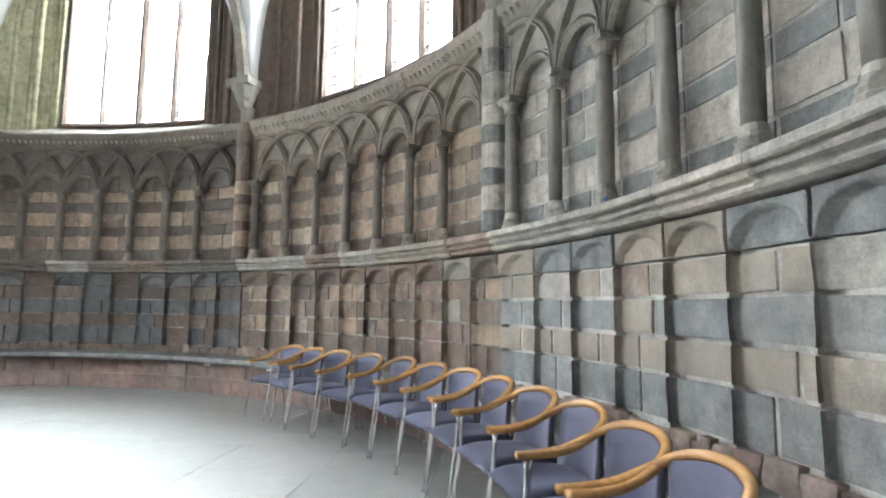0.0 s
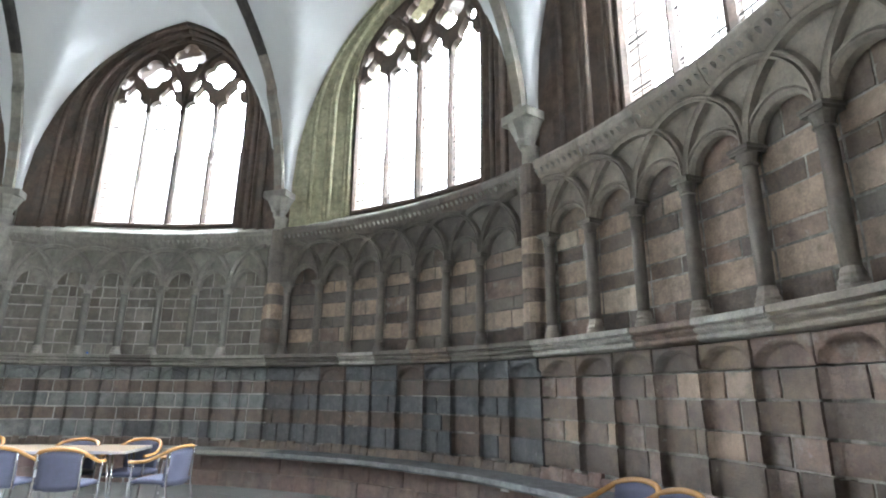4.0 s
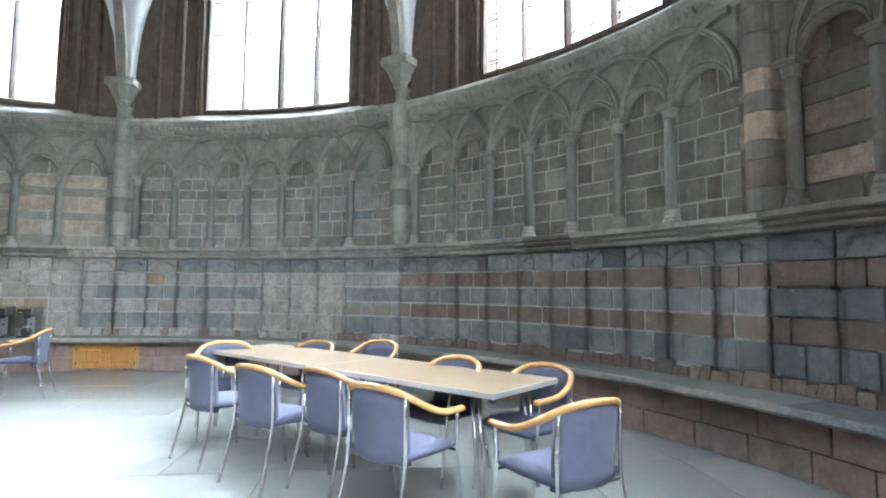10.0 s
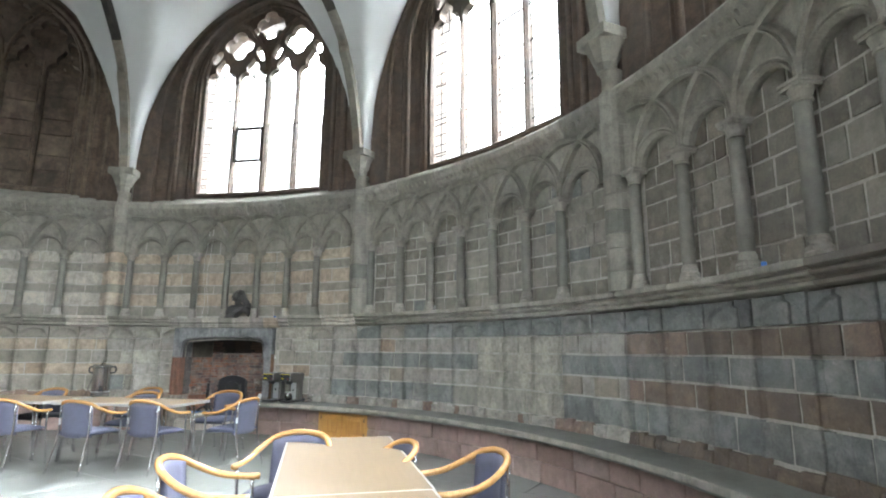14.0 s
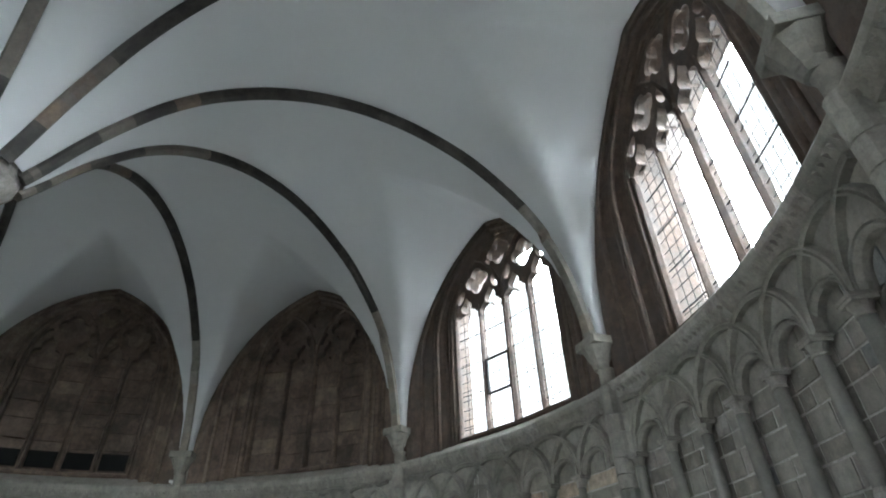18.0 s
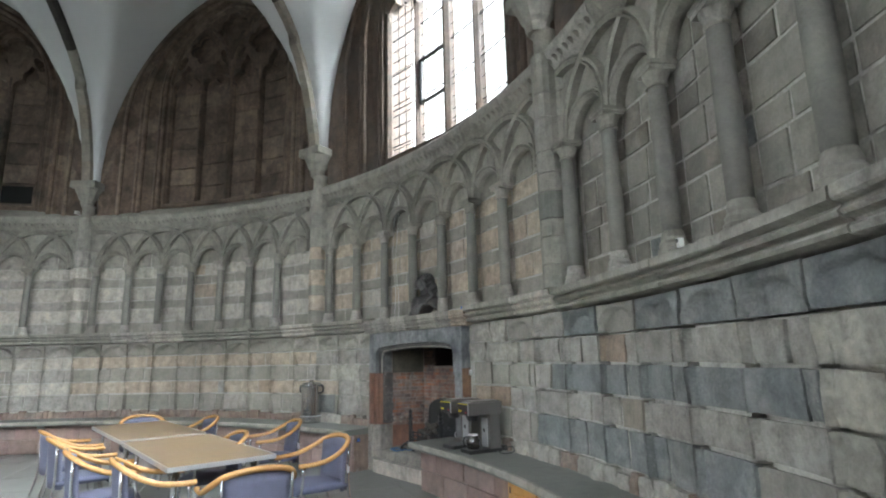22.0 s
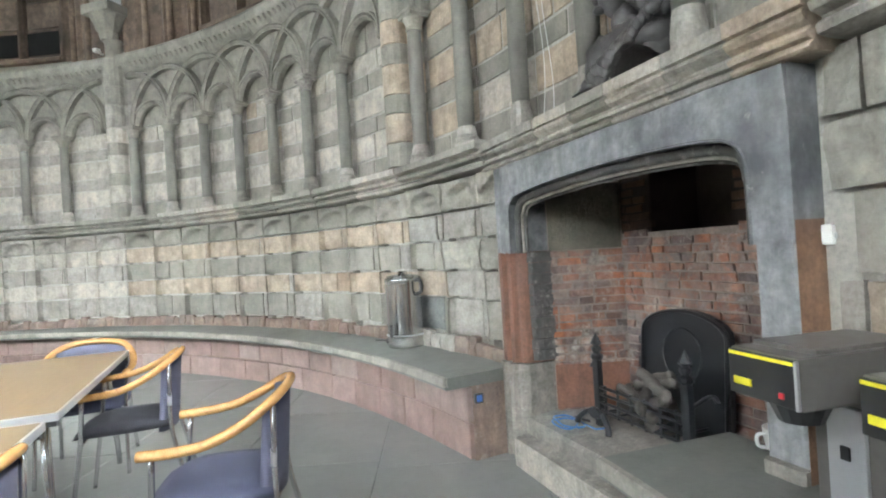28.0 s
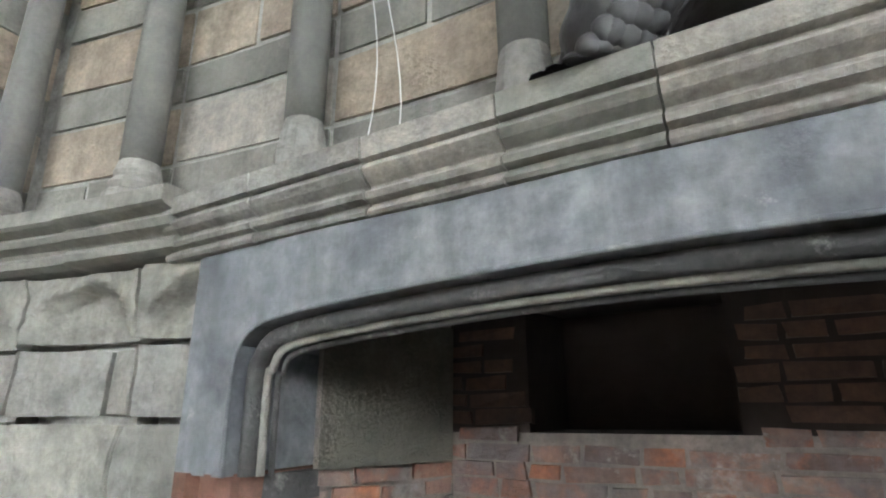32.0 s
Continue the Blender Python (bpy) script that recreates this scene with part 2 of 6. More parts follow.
# algae-green jamb stone, made paler to hold the sunlight that falls on it
SUNLITALGAE = stone("sunlit_yellow_green_stone", [(0.44, 0.43, 0.28), (0.5, 0.48, 0.33), (0.4, 0.4, 0.27)], stain_amount=0.3)
FOOTING = stone("pale_broken_footing", [(0.3, 0.285, 0.25), (0.36, 0.34, 0.3), (0.24, 0.215, 0.185)], relief=0.05, grain=30, lime=0.4)
RUBBLE = stone("rubble_footing", [(0.19, 0.125, 0.1), (0.25, 0.2, 0.165), (0.165, 0.1, 0.08), (0.23, 0.2, 0.175)], relief=0.05, grain=30)
PLASTER = plain("white_vault_plaster", (0.62, 0.64, 0.645), rough=0.9, grain=3, vary=0.03)
# banded rib stone, darkened towards black for its shade under the vault
RIB = stone("shaded_banded_rib_stone", [(0.017, 0.015, 0.013), (0.026, 0.023, 0.02), (0.06, 0.053, 0.045), (0.02, 0.018, 0.016)], stain_amount=0.2)
FLOOR = stone("polished_floor_stone", [(0.208, 0.216, 0.205), (0.229, 0.234, 0.220), (0.204, 0.211, 0.199), (0.218, 0.225, 0.213)], rough=0.2, relief=0.0004, stain=(0.19, 0.195, 0.185), stain_amount=0.35, soft=0.13)
FLOOR.node_tree.nodes["Principled BSDF"].inputs["Specular IOR Level"].default_value = 0.18
GROUT = plain("floor_grout", (0.19, 0.195, 0.186), rough=0.8)
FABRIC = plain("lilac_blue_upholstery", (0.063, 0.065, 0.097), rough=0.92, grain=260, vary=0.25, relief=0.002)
# same lilac cloth for the seats, darkened where the backs catch a sheen
SHADEDSEAT = plain("shaded_lilac_seat_upholstery", (0.04, 0.043, 0.072), rough=0.92, grain=260, vary=0.25, relief=0.002)
DARKFABRIC = plain("black_upholstery", (0.02, 0.02, 0.026), rough=0.9, grain=260, vary=0.25, relief=0.002)
BEECH = wood("varnished_beech", (0.37, 0.205, 0.078), (0.29, 0.15, 0.055), rough=0.26)
TOPWOOD = wood("beech_laminate", (0.15, 0.105, 0.061), (0.135, 0.093, 0.051), rough=0.32)
OAK = wood("oak_cupboard", (0.42, 0.22, 0.06), (0.32, 0.15, 0.04), rough=0.4, axis="Z")
CHROME = plain("satin_chrome", (0.6, 0.61, 0.62), rough=0.22, metal=1.0, vary=0.05)
ALU = plain("grey_edge_trim", (0.5, 0.51, 0.52), rough=0.35, metal=0.7, vary=0.05)
BLACKP = plain("black_plastic", (0.015, 0.015, 0.016), rough=0.4)
LEAD = plain("lead_came", (0.03, 0.03, 0.032), rough=0.6)
IRON = plain("black_cast_iron", (0.009, 0.01, 0.012), rough=0.38, metal=0.0, vary=0.4, relief=0.003)
STEEL = plain("brushed_steel", (0.6, 0.6, 0.595), rough=0.17, metal=1.0, vary=0.08)
TAUPE = plain("grey_brown_enamel", (0.125, 0.118, 0.11), rough=0.35, metal=0.3)
WHITE = plain("white_plastic", (0.75, 0.75, 0.73), rough=0.4, vary=0.04)
YELLOW = plain("yellow_label", (0.7, 0.6, 0.03), rough=0.5)
BLUE = plain("blue_plastic", (0.02, 0.1, 0.35), rough=0.4)
BLUEHOSE = plain("pale_blue_hose", (0.04, 0.14, 0.32), rough=0.4)
BRONZE = plain("dark_patinated_bronze", (0.06, 0.057, 0.056), rough=0.5, metal=0.15, vary=0.4, relief=0.006)
SLATE = stone("dark_slate_lintel", [(0.195, 0.205, 0.214), (0.26, 0.266, 0.27), (0.14, 0.148, 0.155)], relief=0.008, grain=25, stain=(0.04, 0.042, 0.048), stain_amount=0.85, flecks=0.9, soft=1.1, rough=0.7)
SOOTBRICK = stone("sooted_brick", [(0.07, 0.038, 0.026), (0.09, 0.044, 0.028), (0.045, 0.032, 0.026)], relief=0.008, stain=(0.012, 0.01, 0.009), stain_amount=0.7)
# near-black paint for the darkness inside a slot
VOID = plain("unlit_hollow", (0.004, 0.004, 0.004), rough=1.0)
REVEAL = stone("mottled_limewashed_reveal", [(0.06, 0.058, 0.055), (0.09, 0.085, 0.08)], relief=0.02, stain=(0.02, 0.02, 0.02), stain_amount=0.6, flecks=2.2)
JAMBRED = stone("red_jamb_stone", [(0.145, 0.066, 0.042), (0.175, 0.084, 0.055)], relief=0.004, stain_amount=0.3)
BRICK = stone("red_fire_brick", [(0.19, 0.098, 0.07), (0.25, 0.14, 0.105), (0.23, 0.18, 0.155), (0.34, 0.12, 0.05), (0.135, 0.082, 0.068), (0.22, 0.185, 0.17), (0.05, 0.043, 0.042), (0.15, 0.088, 0.072), (0.12, 0.095, 0.085)], relief=0.014, stain_amount=0.5, stain=(0.06, 0.045, 0.04), flecks=1.0, soft=0.9, lime=0.8)
BRICKMORTAR = stone("brown_brick_mortar", [(0.2, 0.16, 0.138), (0.24, 0.2, 0.178)], relief=0.02, stain_amount=0.5)
SMOKED = stone("smoke_stained_render", [(0.085, 0.08, 0.06), (0.1, 0.092, 0.07)], stain=(0.02, 0.018, 0.014), stain_amount=0.8)
SOOT = plain("sooty_stone", (0.03, 0.02, 0.015), rough=0.95, grain=20, vary=0.4, relief=0.01)
HEARTH = stone("worn_hearth_stone", [(0.2, 0.185, 0.165), (0.25, 0.235, 0.21)], relief=0.012, stain=(0.1, 0.07, 0.055), stain_amount=0.5, flecks=1.0)
LOG = plain("ash_grey_log", (0.055, 0.048, 0.042), rough=0.95, grain=24, vary=0.5, relief=0.02)


def glass_material():
    m, n, l, b = nodes_of("leaded_window_glass", 0.03)
    b.inputs["Base Color"].default_value = (0.95, 0.98, 0.98, 1)
    b.inputs["Transmission Weight"].default_value = 1.0
    b.inputs["IOR"].default_value = 1.05
    return m


GLASS = glass_material()
# ---- building helpers ----
def obj(name, verts, faces, material, parent=None, label="", smooth=False):
    me = bpy.data.meshes.new(name)
    me.from_pydata([tuple(v) for v in verts], [], faces)
    me.materials.append(material)
    if smooth:
        me.polygons.foreach_set("use_smooth", [True] * len(me.polygons))
    me.update()
    ob = new(name, me)
    ob.parent = parent
    return tagged(ob, label)


def part(name, bm, material, parent, label="", smooth=False):
    me = bpy.data.meshes.new(name)
    bmesh.ops.recalc_face_normals(bm, faces=bm.faces)
    bm.to_mesh(me)
    bm.free()
    me.materials.append(material)
    if smooth:
        me.polygons.foreach_set("use_smooth", [True] * len(me.polygons))
    ob = new(name, me)
    ob.parent = parent
    return tagged(ob, label)


def thing(name, m, label, category, group="", kind=""):
    ob = new(name)
    ob.matrix_world = m
    ob.empty_display_size = 0.2
    return tagged(ob, label, category, group, kind)


def grid_faces(nu, nz, start=0):
    w = nu + 1
    return [(start + j * w + i, start + j * w + i + 1, start + (j + 1) * w + i + 1, start + (j + 1) * w + i) for j in range(nz) for i in range(nu)]


def sweep(path, ring, closed_ring=True, caps=True):
    """path: list of (place, side, up); ring: list of (side, up) offsets."""
    verts, faces, n = [], [], len(ring)
    for p, s, u in path:
        verts += [p + s * x + u * y for x, y in ring]
    last = n if closed_ring else n - 1
    for i in range(len(path) - 1):
        for j in range(last):
            k = (j + 1) % n
            faces.append((i * n + j, i * n + k, (i + 1) * n + k, (i + 1) * n + j))
    if caps and closed_ring:
        faces.append(tuple(range(n))[::-1])
        faces.append(tuple(range((len(path) - 1) * n, len(path) * n)))
    return verts, faces


def tube_path(points):
    pts = [Vector(p) for p in points]
    out, ref = [], Vector((0, 0, 1))
    for i, p in enumerate(pts):
        d = (pts[min(i + 1, len(pts) - 1)] - pts[max(i - 1, 0)]).normalized()
        if i == 0:
            ref = Vector((0, 0, 1)) if abs(d.z) < 0.9 else Vector((1, 0, 0))
        s = d.cross(ref).normalized()
        u = s.cross(d).normalized()
        ref = u
        out.append((p, s, u))
    return out


def tube(points, radius, sides=8, flat=1.0):
    ring = [(radius * math.cos(2 * math.pi * i / sides), radius * flat * math.sin(2 * math.pi * i / sides)) for i in range(sides)]
    return sweep(tube_path(points), ring)


def curve_points(ctrl, steps=6):
    """A smooth line through the given places."""
    c = [Vector(p) for p in ctrl]
    c = [c[0] * 2 - c[1]] + c + [c[-1] * 2 - c[-2]]
    out = []
    for i in range(1, len(c) - 2):
        for s in range(steps):
            t = s / steps
            a, b, d, e = c[i - 1], c[i], c[i + 1], c[i + 2]
            out.append(0.5 * (2 * b + (d - a) * t + (2 * a - 5 * b + 4 * d - e) * t * t + (3 * b - a - 3 * d + e) * t * t * t))
    return out + [c[-2]]


def lathe(profile, sides=16, centre=(0, 0)):
    verts, faces = [], []
    for r, z in profile:
        verts += [Vector((centre[0] + r * math.cos(2 * math.pi * i / sides), centre[1] + r * math.sin(2 * math.pi * i / sides), z)) for i in range(sides)]
    for j in range(len(profile) - 1):
        for i in range(sides):
            k = (i + 1) % sides
            faces.append((j * sides + i, j * sides + k, (j + 1) * sides + k, (j + 1) * sides + i))
    faces.append(tuple(range(sides))[::-1])
    faces.append(tuple(range((len(profile) - 1) * sides, len(profile) * sides)))
    return verts, faces


def box(bm, size, centre, bevel=0.0, turn=None):
    made = bmesh.ops.create_cube(bm, size=1.0)["verts"]
    bmesh.ops.scale(bm, vec=size, verts=made)
    if bevel:
        edges = list({e for v in made for e in v.link_edges})
        made = list({v for f in bmesh.ops.bevel(bm, geom=edges, offset=bevel, segments=2, affect="EDGES", profile=0.7)["faces"] for v in f.verts} | {v for v in made if v.is_valid})
    m = Matrix.Translation(centre) @ (turn.to_4x4() if turn else Matrix())
    bmesh.ops.transform(bm, matrix=m, verts=made)
    return made


def box_part(name, size, centre, material, parent, label="", bevel=0.004, turn=None):
    bm = bmesh.new()
    box(bm, size, centre, bevel, turn)
    return part(name, bm, material, parent, label)


def ripple(v, scale, amount):
    return noise.noise(v * scale) * amount


# ---- wall blocks ----
def block(parent, a0, a1, z0, z1, face, material, nu=2, nz=2, name="stone_block", gap=0.005, rough=0.004, smooth=True):
    """One facing block: its front follows face(angle, height), with worn edges and sides that run back into the joint."""
    g = math.degrees(gap * 1.4 / 8.0)
    a0, a1, z0, z1 = a0 + g, a1 - g, z0 + gap, z1 - gap
    verts = []
    slip = [random.uniform(0.0, 0.012) for q in range(8)]
    proud = random.uniform(0.003, 0.011) + max(0.0, rough - 0.006)
    steps = [i / nu for i in range(nu + 1)]
    if nu >= 6:
        e = min(0.12, 0.12 / (a1 - a0))
        steps = sorted(set([0, e * 0.4, e, e * 2] + [e * 3 + (1 - e * 6) * i / max(1, nu - 6) for i in range(max(2, nu - 5))] + [1 - e * 2, 1 - e, 1 - e * 0.4, 1]))
        nu = len(steps) - 1
    for j in range(nz + 1):
        for i in range(nu + 1):
            u, w = steps[i], j / nz
            a, z = a0 + (a1 - a0) * u, z0 + (z1 - z0) * w
            a += math.degrees(((1 - u) * (slip[0] * (1 - w) + slip[1] * w) - u * (slip[2] * (1 - w) + slip[3] * w)) / 8.0) * 0.6
            z += (1 - w) * (slip[4] * (1 - u) + slip[5] * u) - w * (slip[6] * (1 - u) + slip[7] * u)
            r = face(a, z) - proud
            edge = i in (0, nu) or j in (0, nz)
            v = polar(a, r, z)
            r += ripple(v, 6.0, rough) + ripple(v, 19.0, rough * 0.5) + (0.004 if edge else 0)
            verts.append(polar(a, r, z))
    faces = [f[::-1] for f in grid_faces(nu, nz)]
    rim = [i for i in range(nu + 1)] + [(nu + 1) * j + nu for j in range(1, nz + 1)] + [(nu + 1) * nz + i for i in range(nu - 1, -1, -1)] + [(nu + 1) * j for j in range(nz - 1, 0, -1)]
    start, n = len(verts), len(rim)
    verts += [verts[i].copy() for i in rim]
    for i in rim:
        v = verts[i]
        k = 1 + 0.05 / math.hypot(v.x, v.y)
        verts.append(Vector((v.x * k, v.y * k, v.z)))
    for i in range(n):
        k = (i + 1) % n
        faces.append((start + i, start + k, start + n + k, start + n + i))
    return obj(name, verts, faces, material, parent, smooth=smooth)


def arc_strip(a0, a1, profile, steps):
    """A moulding swept round the room between two angles; profile: (distance, height) pairs, with end caps."""
    verts, faces, n = [], [], len(profile)
    for i in range(steps + 1):
        a = a0 + (a1 - a0) * i / steps
        verts += [polar(a, r, z) for r, z in profile]
    for i in range(steps):
        for j in range(n):
            k = (j + 1) % n
            faces.append((i * n + j, i * n + k, (i + 1) * n + k, (i + 1) * n + j))
    faces.append(tuple(range(n)))
    faces.append(tuple(range(steps * n, (steps + 1) * n))[::-1])
    return verts, faces


# ---- the plan of one bay, in degrees from the bay's far shaft and metres ----
COLS = [-1.95 - 4.57 * i for i in range(7)]          # arcade columns
Z_STRING0, Z_STRING1 = 1.83, 2.02                   # lower string course
Z_CAP = 3.1                                         # foot of the arcade capitals
Z_SPRING = 3.24                                     # springing of the arcade
Z_UP0, Z_UP1 = 3.96, 4.24                           # upper string course
BACK = 8.17                                         # back of the arcade niches
FIRE = (192.35, 206.6)                               # chimney breast
LOW_COURSES = [0.655, 0.935, 1.15, 1.385, 1.6, 1.83]
UP_COURSES = [2.02, 2.22, 2.46, 2.62, 2.87, 3.04, 3.24, 3.56]

bay_walls = []
for k in range(BAYS):
    label = "striped grey and cream sandstone chapter house wall with blind arcade"
    w = thing("wall_%d" % (k + 1), pose(0, 0, 0), label, "wall", "bays of the round wall", "structure")
    bay_walls.append(w)


NICHE_SHIFT = {0: 0.5, 1: 0.5, 2: 0.25}   # degrees by which the seams between the niches run ahead of the bay


def niche_depth(k):
    """How deep the lower niches are, by bay and angle."""
    def depth(a):
        if k == 2:
            return 0.055 if a < 90 else 0.022
        if k == 5:
            return 0.08 if a > 200 else 0.0 if a > 186.9 else 0.05
        return {0: 0.05, 1: 0.07, 3: 0.03, 4: 0.045, 6: 0.085, 7: 0.085}.get(k, 0.0)
    return depth


def low_face(k):
    depth = niche_depth(k)

    def face(a, z):
        d = depth(a)
        d *= 1.25 if z > 1.61 else 1.0
        base = 8.07
        if d == 0:
            return base + 0.03
        s = ((a + NICHE_SHIFT.get(k, 0.0)) / 3.6) % 1.0
        x = abs(s - 0.5) * 2 / 0.93
        zs, h = 1.58, 0.2
        if z > zs:
            t = (z - zs) / h
            if t >= 1:
                return base
            x /= math.sqrt(1 - t * t)
        if x >= 1:
            return base
        return base + d * (1 - x ** (3 if k >= 5 else 8)) ** 0.5 + (min(0.014 if k == 0 else 0.035, d) if x > 0.91 and z < zs else 0.02 if x > 0.9 and z >= zs else 0)
    return face


def bed_face(k):
    """The joint plane: close behind the blocks, well back behind the ribs and heads of the niches."""
    depth = niche_depth(k)

    def face(a, z):
        d = depth(a)
        if d == 0:
            return 8.107
        x = abs(((a + NICHE_SHIFT.get(k, 0.0)) / 3.6) % 1.0 - 0.5) * 2 / 0.93
        if z > 1.605:
            return 8.07 + 1.25 * d + 0.06
        return 8.07 + d + ((0.004 if k in (0, 3, 4) else 0.008) if x < 0.8 else 0.07)
    return face


TONES = {  # lower wall: stone kinds for light and dark courses, by bay
    0: ((BUFF, MID, BUFF, ROSE), (COOL, GREY, COOL, BUFF)), 1: ((ROSE, OCHRE, ROSE, BROWN), (BROWN, ROSE, BROWN, GREY)),
    # bay 2 takes darker stones that stand for the shade on its wall
    2: ((SHADEDUMBER, BROWN, SHADEDUMBER, DARK), (DARK, SHADEDUMBER, DARK)), 3: ((BROWN, ROSE, BROWN), (COOL, DARK, COOL)), 4: ((MID, BUFF, OCHRE, MID), (COOL, COOL, GREY)),
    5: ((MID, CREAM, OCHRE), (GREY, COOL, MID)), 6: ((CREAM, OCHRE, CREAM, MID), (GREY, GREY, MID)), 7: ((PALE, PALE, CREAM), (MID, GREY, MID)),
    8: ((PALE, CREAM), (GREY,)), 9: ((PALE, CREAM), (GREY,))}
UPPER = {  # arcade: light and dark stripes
    # bay 2: shade painted in through darker stripes
    0: ((PALE, MID, PALE), (COOL, GREY, MID)), 1: ((OCHRE, CREAM, OCHRE, ROSE), (BROWN, DUSK, ROSE)), 2: ((OCHRE, ROSE, ROSE, BROWN), (DUSK, BROWN, SHADEDUMBER)), 3: ((SHADEDFIELD, SHADEDFIELD, GREY, DUSK), (SHADEDFIELD, GREY, SHADEDFIELD, DUSK)),
    4: ((GREY, SHADEDFIELD, GREY, MID), (SHADEDFIELD, GREY, COOL, GREY)), 5: ((CREAM, CREAM, PALE), (GREY, GREY, GREY)), 6: ((PALE, CREAM, PALE), (GREY, GREY, MID)), 7: ((PALE, PALE, MID), (MID, GREY, MID)),
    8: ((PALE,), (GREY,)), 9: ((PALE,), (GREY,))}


# the dark trim of bay 2 also carries painted shade
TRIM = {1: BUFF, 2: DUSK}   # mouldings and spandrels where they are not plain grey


def pick(tones):
    """Mostly the first stone of the kind, now and then another."""
    return tones[0] if random.random() < 0.6 else random.choice(tones)


def course_slip(c, b0, b1):
    """How far a course joint steps up or down along the wall, in stretches of a few stones."""
    return 0.035 * noise.noise(Vector((round((b0 + b1) / 8.0) * 1.7, c * 3.1, 0.4)))


def build_bay(k):
    wall, a0, a1 = bay_walls[k], 36 * k, 36 * k + 36
    seen = k < 8
    mortar, joint = MORTAR_DARK if k == 2 else MORTAR_PALE if 3 <= k <= 7 or k == 0 else MORTAR, {3: 0.0055, 4: 0.0055, 0: 0.0075}.get(k, 0.005)
    # core of the wall: the joint plane behind the lower blocks and behind the arcade
    low = low_face(k)
    gaps = [(a0, a1)] if k != 5 else [(a0, FIRE[0] + 0.4), (FIRE[1] - 0.4, a1)]
    for g0, g1 in gaps:
        nu, zs, bed = max(4, int((g1 - g0) / 0.12)), [0.0, 1.598, 1.612, 1.83], bed_face(k)
        verts = [polar(g0 + (g1 - g0) * i / nu, bed(g0 + (g1 - g0) * i / nu, z), z) for z in zs for i in range(nu + 1)]
        obj("joint_bed", verts, [f[::-1] for f in grid_faces(nu, len(zs) - 1)], mortar, wall, "pale lime mortar behind the lower stones")
    nu = 24
    verts = [polar(a0 + 36 * i / nu, BACK + 0.006, z) for z in (1.83, 4.3) for i in range(nu + 1)]
    obj("arcade_bed", verts, [f[::-1] for f in grid_faces(nu, 1)], mortar, wall, "mortar bed behind the arcade")
    verts = [polar(a0 + 36 * i / 6, 9.6, z) for z in (-0.2, 4.3) for i in range(7)]
    obj("outer_face", verts, grid_faces(6, 1), GREY, wall)
    if not seen:
        for z0, z1 in zip([0.5] + LOW_COURSES[1:-1], LOW_COURSES[1:]):
            v = [polar(a0 + 36 * i / 24, 8.08, z) for z in (z0, z1) for i in range(25)]
            obj("stone_course", v, [f[::-1] for f in grid_faces(24, 1)], TONES[k][0][0], wall)
    # lower blocks, course by course
    if seen:
        edge = [a0 + 3.6 * i - NICHE_SHIFT.get(k, 0.0) for i in range(11)]
        edge[0], edge[-1] = a0, a1
        for c, (z0, z1) in enumerate(zip(LOW_COURSES, LOW_COURSES[1:])):
            tones = TONES[k][0 if c in (1, 3) else 1]
            a = a0
            while a < a1 - 0.1:
                deep = niche_depth(k)(a + 0.2) > 0
                if deep:
                    nxt = min([e for e in edge if e > a + 0.3] or [a1])
                    cuts = [a, nxt] if random.random() < (0.1 if k == 3 else 0.45) or c == 4 and k != 3 else [a, a + (nxt - a) * random.uniform(0.3, 0.7), nxt]
                else:
                    nxt = min(a1, a + random.uniform(1.6, 3.2))
                    nxt = a1 if a1 - nxt < 1.2 else nxt
                    cuts = [a, nxt]
                for b0, b1 in zip(cuts, cuts[1:]):
                    if k == 5 and b1 > FIRE[0] and b0 < FIRE[1]:
                        if b0 < FIRE[0] - 0.5:
                            b1 = FIRE[0]
                        elif b1 > FIRE[1] + 0.5:
                            b0 = FIRE[1]
                        else:
                            continue
                    y0, y1 = z0, z1
                    if not deep:
                        y0, y1 = z0 + (course_slip(c, b0, b1) if c else 0), z1 + (course_slip(c + 1, b0, b1) if c < 4 else 0)
                    patch = k == 4 and b1 > 151.5 and b0 < 162 and c < 4 and not (c == 3 and b0 > 159)
                    patch = patch or k == 5 and (c >= 3 and 185.5 < b0 < FIRE[0] or c in (2, 4) and FIRE[1] - 0.1 < b0 < 212.5)
                    block(wall, b0, b1, y0, y1, low, PATCH if patch else pick(tones), nu=(20 if c == 4 else max(8, int((b1 - b0) / 0.36))) if deep else 5, nz=16 if c == 4 and deep else 3, rough=0.03 if patch else 0.008 if k == 3 else 0.014 if k in (2, 4, 5) else 0.007, gap=joint)
                a = nxt
        # rubble footing over the bench
        a = a0
        while a < a1 - 0.3:
            b = min(a1, a + random.uniform(0.5, 1.7))
            if not (k == 5 and b > FIRE[0] and a < FIRE[1]):
                block(wall, a, b, 0.52, 0.665 + random.uniform(-0.03, 0.02), lambda x, z: 8.085 + (0.66 - z) * -0.1, BROWN if k in (2, 3) else RUBBLE if k in (0, 1, 6, 7) else random.choice((FOOTING, MID, RUBBLE)), 5, 4, "rubble_stone", gap=0.002, rough=0.04)
            a = b
